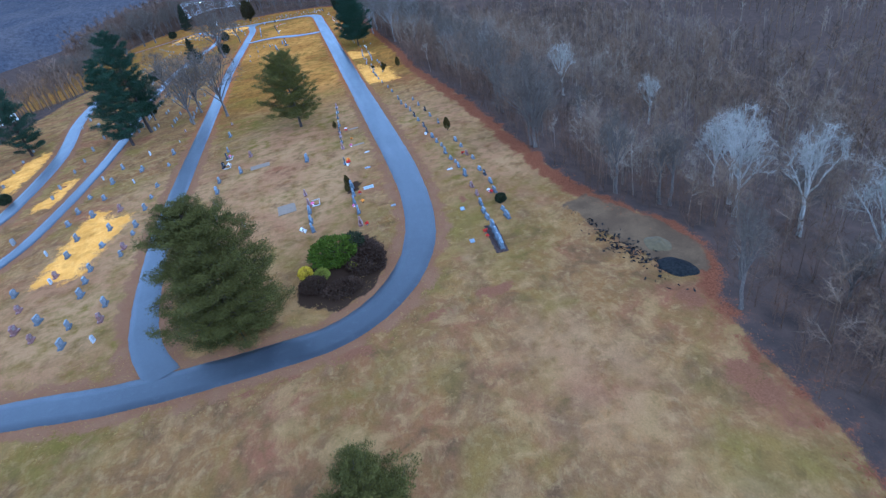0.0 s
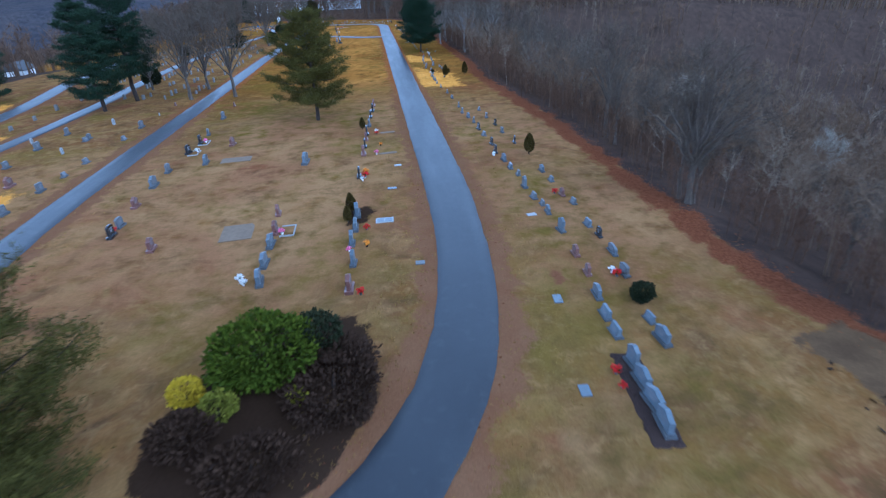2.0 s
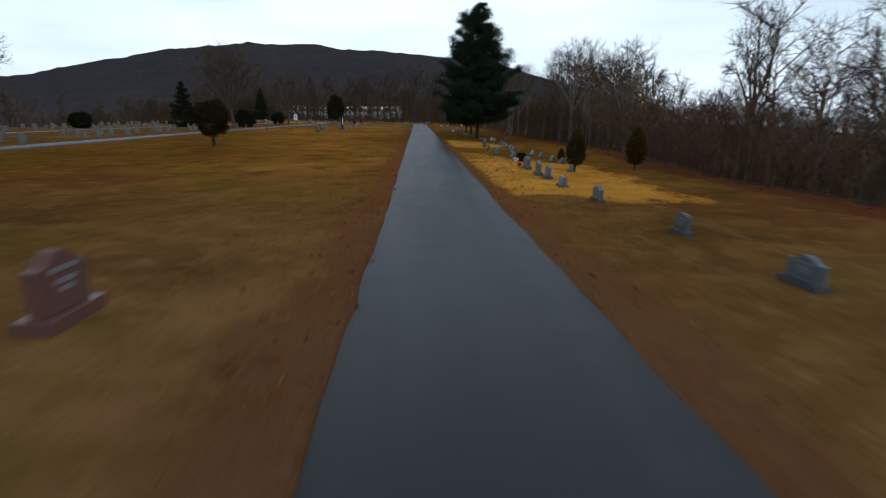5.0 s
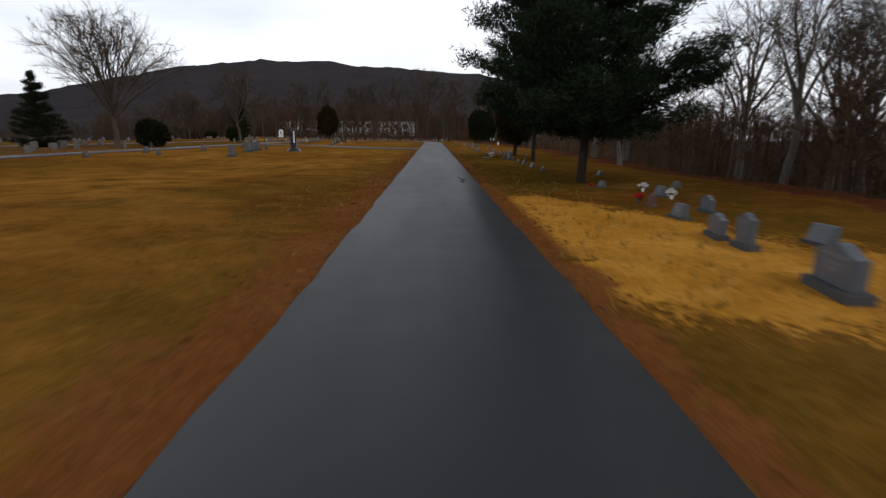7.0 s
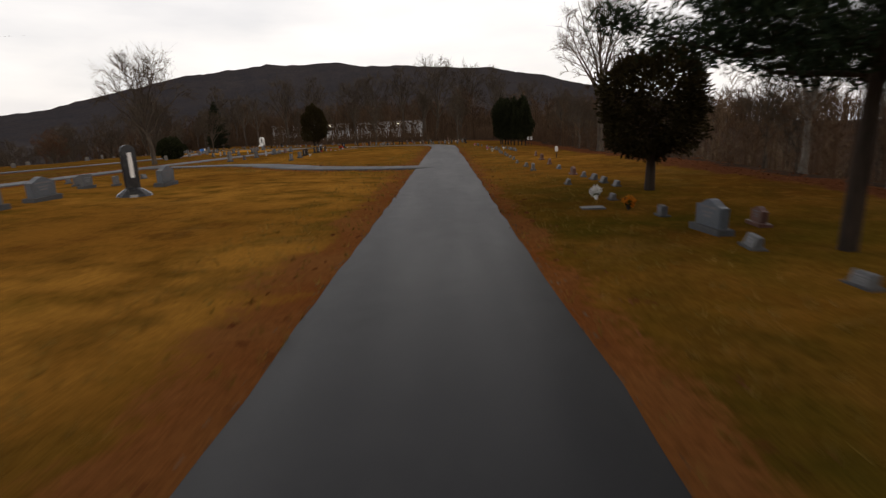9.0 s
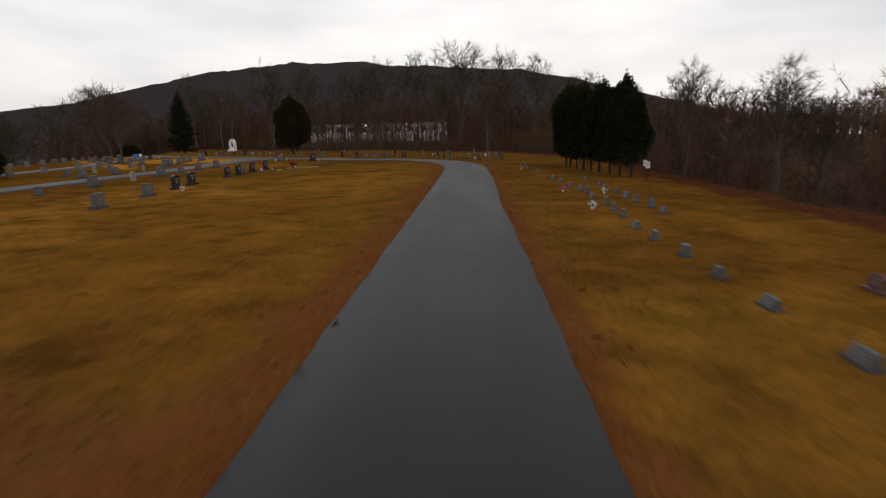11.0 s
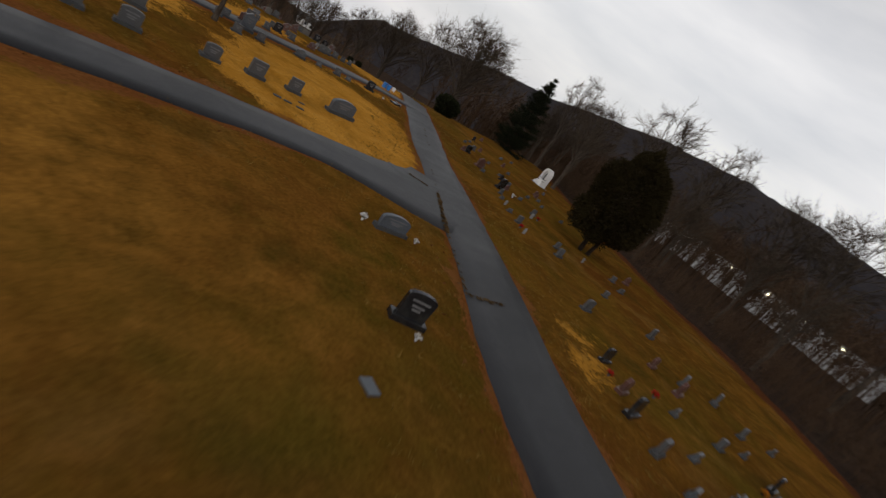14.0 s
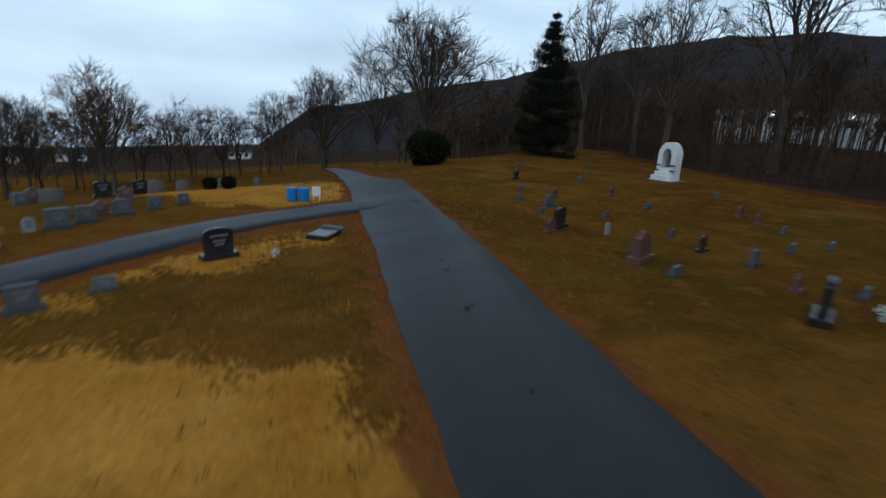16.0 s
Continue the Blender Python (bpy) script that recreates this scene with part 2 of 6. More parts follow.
M_GOLD = leaf_material("golden_evergreen_leaves", c4(0.300, 0.220, 0.008), c4(0.600, 0.420, 0.012))
M_PURPLE = leaf_material("purple_brown_twigs", c4(0.022, 0.012, 0.007), c4(0.052, 0.030, 0.017))


# ---------------- mesh helpers ----------------
def mesh_from(name, verts, tris, material, smooth=False):
    """A triangle mesh from arrays."""
    v, f = np.asarray(verts, np.float32), np.asarray(tris, np.int32)
    me = bpy.data.meshes.new(name)
    me.vertices.add(len(v))
    me.vertices.foreach_set("co", v.ravel())
    me.loops.add(f.size)
    me.loops.foreach_set("vertex_index", f.ravel())
    me.polygons.add(len(f))
    me.polygons.foreach_set("loop_start", np.arange(0, f.size, 3, dtype=np.int32))
    me.update(calc_edges=True)
    me.materials.append(material)
    if smooth:
        me.polygons.foreach_set("use_smooth", np.ones(len(f), bool))
    return me


def part(name, bm, material, parent=None, label="", place=(0, 0, 0)):
    """One bmesh or mesh as one object, under its thing."""
    if isinstance(bm, bmesh.types.BMesh):
        me = bpy.data.meshes.new(name)
        bm.to_mesh(me)
        bm.free()
        me.materials.append(material)
    else:
        me = bm
    ob = new(name, me)
    ob.location = place
    if parent:
        ob.parent = parent
    if label:
        ob["label"] = label
    return ob


def box(bm, x0, y0, z0, x1, y1, z1, bevel=0.0):
    made = bmesh.ops.create_cube(bm, size=1.0, matrix=Matrix.Translation(((x0 + x1) / 2, (y0 + y1) / 2, (z0 + z1) / 2)) @ Matrix.Diagonal((x1 - x0, y1 - y0, z1 - z0, 1)))
    if bevel:
        edges = list({e for v in made["verts"] for e in v.link_edges})
        bmesh.ops.bevel(bm, geom=edges, offset=bevel, segments=2, affect="EDGES", profile=0.6)
    return bm


def boxes(*dims, bevel=0.0):
    bm = bmesh.new()
    for d in dims:
        box(bm, *d, bevel=bevel)
    return bm


def lathe(profile, sides=12):
    bm = bmesh.new()
    rings = []
    for r, z in profile:
        rings.append([bm.verts.new((r * math.cos(2 * math.pi * i / sides), r * math.sin(2 * math.pi * i / sides), z)) for i in range(sides)])
    for a, b in zip(rings, rings[1:]):
        for i in range(sides):
            bm.faces.new((a[i], a[(i + 1) % sides], b[(i + 1) % sides], b[i]))
    bm.faces.new(list(reversed(rings[0])))
    bm.faces.new(rings[-1])
    return bm


class Soup:
    """Vertices and triangles being gathered for one mesh."""

    def __init__(self):
        self.v, self.f, self.n = [], [], 0

    def tube(self, p, q, r0, r1, sides):
        p, q = np.asarray(p, float), np.asarray(q, float)
        d = q - p
        d = d / (np.linalg.norm(d) + 1e-9)
        a = np.cross(d, (0, 0, 1) if abs(d[2]) < 0.9 else (1, 0, 0))
        a = a / np.linalg.norm(a)
        b = np.cross(d, a)
        ang = np.arange(sides) * 2 * np.pi / sides
        ring = np.cos(ang)[:, None] * a + np.sin(ang)[:, None] * b
        self.v.append(np.concatenate([p + ring * r0, q + ring * r1]))
        k, s = self.n, sides
        for i in range(s):
            j = (i + 1) % s
            self.f += [(k + i, k + j, k + s + j), (k + i, k + s + j, k + s + i)]
        self.n += 2 * s

    def blades(self, base, tip, width, rng):
        """Thin triangles from base points to tip points."""
        base, tip = np.asarray(base), np.asarray(tip)
        d = tip - base
        side = np.cross(d, rng.normal(size=d.shape))
        side /= np.linalg.norm(side, axis=1)[:, None] + 1e-9
        w = np.asarray(width).reshape(-1, 1) * 0.5
        n = len(base)
        self.v.append(np.stack([base - side * w, base + side * w, tip], 1).reshape(-1, 3))
        self.f += [tuple(t) for t in (self.n + np.arange(3 * n).reshape(-1, 3))]
        self.n += 3 * n

    def quads(self, base, tip, width, rng):
        """Leaf shaped pairs of triangles from base to tip, widest in the middle."""
        base, tip = np.asarray(base), np.asarray(tip)
        d = tip - base
        side = np.cross(d, rng.normal(size=d.shape))
        side /= np.linalg.norm(side, axis=1)[:, None] + 1e-9
        w = np.asarray(width).reshape(-1, 1) * 0.5
        mid = base + d * 0.55
        n = len(base)
        self.v.append(np.stack([base, mid + side * w, tip, mid - side * w], 1).reshape(-1, 3))
        k = self.n + 4 * np.arange(n)[:, None]
        self.f += [tuple(t) for t in np.concatenate([k + (0, 1, 2), k + (0, 2, 3)])]
        self.n += 4 * n

    def mesh(self, name, material, smooth=False):
        return mesh_from(name, np.concatenate(self.v), self.f, material, smooth)


def unit(v):
    return v / (np.linalg.norm(v) + 1e-9)


def curve_through(points, step=0.8):
    """A smooth line through plan points."""
    p = np.asarray(points, float)
    p = np.concatenate([2 * p[:1] - p[1:2], p, 2 * p[-1:] - p[-2:-1]])
    out = []
    for i in range(1, len(p) - 2):
        k = max(2, int(np.linalg.norm(p[i + 1] - p[i]) / step))
        t = np.arange(k)[:, None] / k
        a, b, c, d = p[i - 1], p[i], p[i + 1], p[i + 2]
        out.append(0.5 * (2 * b + (c - a) * t + (2 * a - 5 * b + 4 * c - d) * t ** 2 + (3 * b - a - 3 * c + d) * t ** 3))
    return np.concatenate(out + [p[-2:-1]])


def spread(lines, x, y):
    """Distance from plan points to the nearest of some lines."""
    best = np.full(x.shape, 1e9)
    for line in lines:
        for a, b in zip(line[:-1], line[1:]):
            d = b - a
            t = np.clip(((x - a[0]) * d[0] + (y - a[1]) * d[1]) / (d @ d), 0, 1)
            best = np.minimum(best, np.hypot(x - a[0] - t * d[0], y - a[1] - t * d[1]))
    return best


def inside(poly, x, y):
    """How far within a plan polygon (negative outside)."""
    p = np.asarray(poly, float)
    odd = np.zeros(x.shape, bool)
    for a, b in zip(p, np.roll(p, -1, 0)):
        cross = (a[1] > y) != (b[1] > y)
        odd ^= cross & (x < (b[0] - a[0]) * (y - a[1]) / (b[1] - a[1] + 1e-12) + a[0])
    d = spread([np.concatenate([p, p[:1]])], x, y)
    return np.where(odd, d, -d)


# ---------------- plan: lanes, woods, patches ----------------
LANE_MAIN = curve_through([(-75, 46), (-50, 42.6), (-36, 40.6), (-28, 38.8), (-22, 38.0), (-16, 37.6), (-11, 37.7), (-7.2, 39.6), (-4.4, 42.6), (-2.2, 47), (-0.9, 53), (-0.2, 61), (0, 70), (0, 90), (0, 120), (0, 150), (0, 180), (0, 207), (0, 220.6), (-0.4, 229.2), (-2.5, 235.9), (-6.6, 240.0), (-11.3, 241.7), (-14.7, 243.4), (-18.8, 246.0), (-23.3, 248.5), (-28.5, 251.5), (-33.0, 253.9), (-36.9, 256.35), (-42.5, 260.0), (-53.6, 266.8), (-66.2, 275.0), (-86.0, 287.0), (-104.0, 299.0)])
LANE_WEST = curve_through([(-23.6, 39.2), (-25.6, 43.2), (-26.8, 48), (-27.8, 57), (-28.4, 67), (-28.4, 86), (-28, 116), (-27.6, 155), (-26.2, 190), (-25.1, 214.1), (-24.6, 228.1), (-25.25, 236.0), (-25.5, 239.2), (-25.4, 242.2), (-24.9, 244.5), (-24.6, 245.7), (-24.6, 247.2), (-25.5, 248.8), (-27.2, 250.0)])
LANE_CROSS = curve_through([(0.2, 186.5), (-4, 187.6), (-9, 190.6), (-16.3, 197.9), (-25.5, 199.3)])
LANE_FAR = curve_through([(-52, 60), (-47, 70), (-45.2, 80), (-44, 98), (-44, 115), (-45, 134), (-45, 160), (-43, 185), (-37.5, 215.1), (-37.8, 231.4), (-40.5, 241.7), (-43.1, 249.4), (-45.3, 255.0), (-45.9, 258.6), (-46.1, 263.0)])
LANE_OUTER = curve_through([(-66, 60), (-55.5, 80), (-53.8, 92), (-55, 113), (-60, 140), (-62, 170)])
LANES = ((LANE_MAIN, 1.4, 0.016), (LANE_WEST, 1.15, 0.022), (LANE_CROSS, 1.35, 0.026), (LANE_FAR, 1.0, 0.030), (LANE_OUTER, 1.3, 0.034))
WOOD_EDGE = [(9.5, -30), (10, 10), (12.6, 18), (13.0, 24), (14.0, 29), (16.6, 33), (17.0, 37), (15.2, 43), (13.8, 49), (13.6, 57), (13.6, 70), (13.2, 88), (12.2, 105), (11.8, 114), (12.6, 130), (12.4, 160), (12.2, 185), (11.6, 214.6), (11.8, 232.1), (9.5, 246.8), (2.2, 258.8), (-6.0, 265.8), (-17.4, 274.0), (-28.8, 279.7), (-40.2, 286.7), (-54.0, 296.0), (-70.2, 308.9), (-104, 330)]
EDGE_LINE = np.asarray(WOOD_EDGE, float)
WOOD_AREA = WOOD_EDGE + [(-104, 3000), (3000, 3000), (3000, -3000), (9.5, -3000)]


def smooth(a, b, v):
    t = np.clip((v - a) / (b - a), 0, 1)
    return t * t * (3 - 2 * t)


def surface(x, y):
    """Rise of the land: low swells, level at the lanes, falling away in the eastern woods and to the west."""
    d = np.minimum(spread([l[::3] for l, _, _ in LANES], x, y) / 8.0, 1.0)
    swell = 0.10 * np.sin(x * 0.21 + 1.3) * np.sin(y * 0.13) + 0.05 * np.sin(x * 0.53 + y * 0.31)
    edge = np.interp(y, EDGE_LINE[:20, 1], EDGE_LINE[:20, 0])
    east = -np.clip(0.37 * (x - edge - 1.5), 0, 26) * (1 - smooth(232, 266, y))
    east = east - 0.10 * np.clip(x - 95 - 0.25 * np.clip(y - 130, 0, None), 0, 4000)
    start = -64 + 13 * smooth(150, 240, y) - 9 * smooth(262, 295, y)
    west = -np.clip(0.16 * (start - x), 0, 8.6) * smooth(120.0, 221.2, y) - 0.085 * np.clip(-108 - x, 0, 4000) * smooth(150.0, 230.0, y)
    return d * swell * (np.hypot(x, y - 140) < 260) + east + west


def land(x, y):
    return float(surface(np.array([float(x)]), np.array([float(y)]))[0])


def build_ground():
    dense_x, dense_y = np.arange(-74, 26.1, 0.7), np.arange(6, 294.1, 0.7)
    far = np.array([3, 8, 16, 30, 55, 100, 200, 400, 900, 2000, 3500.0])
    xs = np.concatenate([-74 - far[::-1], dense_x, 26 + far])
    ys = np.concatenate([6 - far[::-1], dense_y, 294 + far])
    gx, gy = np.meshgrid(xs, ys)
    x, y = gx.ravel(), gy.ravel()
    lane = np.full(x.shape, 1e9)
    for line, half, _ in LANES:
        lane = np.minimum(lane, spread([line[::2]], x, y) - half)
    z = surface(x, y) - 0.004
    z = np.where(lane < 0.0, z - 0.03, z)
    nx, ny = len(xs), len(ys)
    k = (np.arange(ny - 1)[:, None] * nx + np.arange(nx - 1)[None, :]).ravel()
    tris = np.concatenate([np.stack([k, k + 1, k + nx + 1], 1), np.stack([k, k + nx + 1, k + nx], 1)])
    me = mesh_from("ground", np.stack([x, y, z], 1), tris, M_GROUND, True)
    wood = inside(WOOD_AREA, x, y)
    wood = np.maximum(wood, np.where((x < -76 - 55 * smooth(205, 240, y)) | (y < -40), 2.0, -9.0))
    straw = np.full(x.shape, -9.0)
    for poly in STRAW:
        straw = np.maximum(straw, inside(poly, x, y))
    lush = np.full(x.shape, -9.0)
    for cx, cy, r in LUSH:
        lush = np.maximum(lush, r - np.hypot(x - cx, y - cy))
    tan = np.full(x.shape, -9.0)
    for cx, cy, r in TAN:
        tan = np.maximum(tan, r - np.hypot(x - cx, (y - cy) * 0.6))
    silt = inside(SILT, x, y)
    stain = np.zeros(x.shape)
    for cx, cy, rx, ry in LEAF_SPOTS:
        stain = np.maximum(stain, np.clip(1.1 - np.hypot((x - cx) / rx, (y - cy) / ry), 0, 0.62))
    mulch = inside(MULCH, x, y)
    fields = {
        "soil": np.clip(1.0 - lane / (1.35 + 1.0 * smooth(112, 100, y) + 0.75 * smooth(104, 116, y) * smooth(238, 230, y) * (x < 0) - 0.7 * smooth(232, 244, y)), 0, 1),
        "straw": np.maximum(np.clip(0.5 + straw / 4.0, 0, 1), np.clip(0.5 + inside(THIN_STRAW, x, y) / 3.0, 0, 0.50)),
        "litter": np.clip(0.5 + wood / 1.5, 0, 1),
        "leaf": np.clip(1.0 - np.abs(wood + 0.2) / (1.9 + 0.25 * smooth(125, 100, y)), 0, 1) * (0.9 - 0.38 * smooth(33, 27, y)),
        "lush": np.clip(0.25 + lush / 7.0, 0, 0.9),
        "south": np.maximum(smooth(122, 90, y), smooth(-26, -33, x) * smooth(215, 180, y)) * 0.95,
        "tan": np.maximum(np.clip(0.35 + tan / 7.0, 0, 0.95), np.clip(0.5 + inside(PALE_LAWN, x, y) / 2.0, 0, 0.95)),
        "silt": np.clip(0.5 + silt / 1.2, 0, 1),
        "stain": stain,
        "mulch": np.clip(0.5 + np.maximum(mulch, 1.05 - np.hypot((x + 6.4), (y - 63.0) * 0.8)) / 0.5, 0, 1),
    }
    for key, value in fields.items():
        a = me.attributes.new(key, "FLOAT", "POINT")
        a.data.foreach_set("value", value.astype(np.float32))
    return tagged(new("ground", me), "dormant tan lawn with straw patches and leaf litter", "ground", kind="structure")


THIN_STRAW = [(1.6, 117.0), (7.0, 117.0), (5.4, 121.5), (3.2, 126.0), (1.6, 127.0)]
PALE_LAWN = [(-14.0, 183.0), (-1.8, 180.5), (-2.2, 159.0), (-14.2, 166.0)]
STRAW = [[(1.8, 107.0), (7.6, 106.4), (7.8, 118.0), (4.8, 119.6), (2.7, 121.4), (1.8, 122.6)], [(1.8, 133.8), (4.5, 132.8), (7.4, 134.5), (5.2, 140.2), (4.0, 141.8), (2.6, 143.4), (1.8, 143.8)],
         [(-41, 61), (-36.2, 60), (-33.6, 73), (-39.5, 78)], [(-50, 85), (-46, 84), (-46.4, 95), (-48, 96)], [(-62, 104), (-57, 96), (-57, 116), (-60, 118)],
         [(-26.7, 240.4), (-30.6, 239.1), (-37.7, 242.5), (-40.2, 247.5), (-39.6, 251.0), (-37.0, 252.8), (-35.0, 252.6), (-29.0, 250.0), (-26.8, 247.8), (-26.2, 243.8)], [(-41.6, 250.2), (-43.6, 253.2), (-43.6, 257.0), (-42.6, 256.4), (-42.4, 254.0)],
         [(-39.0, 240.4), (-42.4, 241.8), (-48.4, 247.0), (-48.2, 250.8), (-45.4, 249.0), (-41.6, 244.0)], [(-48.0, 262.4), (-46.9, 258.1), (-53.0, 255.5), (-62.1, 260.5), (-58.0, 266.7)], [(-17.4, 249.8), (-16.4, 248.6), (-14.8, 247.4), (-14.6, 248.2), (-16.6, 250.2)], [(-30.9, 231.8), (-37.4, 236.9), (-37.8, 240.6), (-33.0, 237.0)]]
LUSH = [(-8.5, 55, 3.5), (-9, 59, 3), (4.8, 58, 4), (6.4, 66, 3.5), (-4.6, 64, 2.5), (-14, 52, 4), (5.0, 76, 3.5), (-7, 80, 4), (-28, 44, 5), (5, 149, 5), (4.5, 166, 5), (-16, 240, 3), (-29, 36, 5), (-11, 31, 2.5), (4.5, 41, 3), (6.8, 44, 3), (5.5, 52, 5), (6, 62, 4), (-10, 92, 7), (6, 82, 4), (-6, 64, 3), (-18, 88, 6), (4, 157, 5), (5, 172, 4), (-20, 100, 6), (-3, 50, 2), (-13.6, 236.4, 2.6), (-17.9, 241.2, 4), (-27.8, 260.3, 2.5), (-14.1, 252.2, 3), (-33.7, 267.4, 2), (-17.0, 223.6, 4), (-36.8, 263.7, 2), (-31, 52, 6), (-7.7, 223.4, 4), (-34.4, 260.1, 1.5), (4.3, 207.6, 3)]
TAN = [(-13, 70, 10), (-19, 66, 8), (-14, 84, 8), (7, 74, 4), (5, 88, 5), (-36, 60, 8), (-9, 176, 8), (-16, 172, 9), (-6, 162, 6), (-8, 196, 7), (-14, 206, 8), (-12, 148, 7), (-8, 134, 6), (-20, 232, 5), (-9, 216, 6), (5, 182, 3), (5, 220, 3), (-12, 66, 9), (-17, 76, 8), (3.5, 66, 4), (3.5, 80, 4), (-3, 92, 6), (9, 60, 6), (10, 80, 6), (-30, 70, 10), (-36, 52, 8), (-14, 72, 9), (-6, 74, 5), (-12, 60, 6), (4, 27.5, 3.5), (-5, 120, 7), (-5.7, 224.8, 5), (-6, 186, 9), (-11, 200, 9), (5, 202, 5), (-9, 160, 8), (-4, 210, 7), (-14, 188, 8), (6, 192, 5), (-24, 176, 8)]
LEAF_SPOTS = [(1.4, 37.2, 3.0, 1.2), (11.2, 22.0, 1.6, 4.0), (-9.0, 35.2, 4.0, 0.9), (-4.0, 36.6, 2.6, 1.0), (-16.0, 34.6, 4.0, 0.8), (12.6, 29.6, 1.6, 1.6), (3.6, 52.6, 0.4, 1.4)]
SILT = [(11.4, 46.0), (14.2, 46.6), (16.4, 40), (17.2, 34), (15.6, 31.6), (13.4, 34.6), (12.2, 40)]
MULCH = [(-13.6, 44.6), (-13.0, 42.2), (-10.4, 40.4), (-7.4, 42.2), (-5.4, 45.4), (-5.6, 49.6), (-7.0, 51.6), (-10.6, 50.8), (-12.6, 48)]
build_ground()


def build_lane(name, line, half, top, label):
    rng = np.random.default_rng(len(line))
    d = np.gradient(line, axis=0)
    d /= np.linalg.norm(d, axis=1)[:, None]
    side = np.stack([d[:, 1], -d[:, 0]], 1)
    wob = rng.normal(0, 0.022, (len(line), 2)) + 0.025 * np.sin(np.arange(len(line))[:, None] * (0.31, 0.37) + (0, 2)) * rng.uniform(0, 1, (len(line), 2))
    half = np.broadcast_to(half, len(line))
    level = surface(line[:, 0], line[:, 1])
    cols = []
    for u, e, z in ((-1, -0.06, -0.07), (-1, 0, top), (-0.5, 0, top + 0.02), (0, 0, top + 0.03), (0.5, 0, top + 0.02), (1, 0, top), (1, 0.06, -0.07)):
        w = wob[:, 0] if u == -1 else wob[:, 1] if u == 1 else 0 * half
        cols.append(np.concatenate([line + side * (u * half + e + w)[:, None], (level + z)[:, None]], 1))
    v = np.stack(cols, 1).reshape(-1, 3)
    m = len(cols)
    k = (np.arange(len(line) - 1)[:, None] * m + np.arange(m - 1)[None, :]).ravel()
    tris = np.concatenate([np.stack([k, k + 1, k + m + 1], 1), np.stack([k, k + m + 1, k + m], 1)])
    return tagged(new(name, mesh_from(name, v, tris, M_ASPHALT)), label, "road", kind="structure")


MAIN_HALF = np.where(LANE_MAIN[:, 1] < 62, 1.45, 1.58) - 0.1 * smooth(228, 246, LANE_MAIN[:, 1]) - 0.1 * smooth(24, 34, -LANE_MAIN[:, 0]) * (LANE_MAIN[:, 1] > 200)
MAIN_HALF = np.convolve(np.pad(MAIN_HALF, 6, "edge"), np.ones(13) / 13, "valid")
build_lane("road", LANE_MAIN, MAIN_HALF, 0.016, "worn grey asphalt cemetery lane with crumbling edges")
build_lane("road_west", LANE_WEST, np.interp(LANE_WEST[:, 1], [237.0, 240.0, 242.2, 244.5, 245.7, 247.2, 248.8, 250.0], [1.2, 1.22, 1.45, 2.1, 2.55, 2.85, 2.45, 1.75]), 0.022, "narrow grey asphalt lane between grave rows")
build_lane("road_cross", LANE_CROSS, 1.35, 0.026, "short grey asphalt cross lane over the lawn")
build_lane("road_far", LANE_FAR, 1.0 - 0.28 * smooth(228, 240, LANE_FAR[:, 1]), 0.030, "narrow grey asphalt lane beside grave rows")
build_lane("road_outer", LANE_OUTER, 1.3, 0.034, "pale grey asphalt outer lane past conifers")


# ---------------- hills ----------------
def ridge_height(az):
    """Ridge elevation in degrees by bearing west of north."""
    return np.interp(az, [-180, -120, -75, -45, -38, -31, -26, -20, -14, -10, -4, 4, 10, 17, 25, 30, 35, 39, 43, 48, 57, 90, 130, 180],
                     [0.4, -2.0, -5.0, -5.0, -3.2, -1.0, 0.8, 2.6, 4.0, 5.1, 6.1, 6.6, 7.0, 6.9, 5.8, 4.7, 3.3, 2.7, 1.9, 0.6, -6.0, -6.0, -2.0, 0.6])


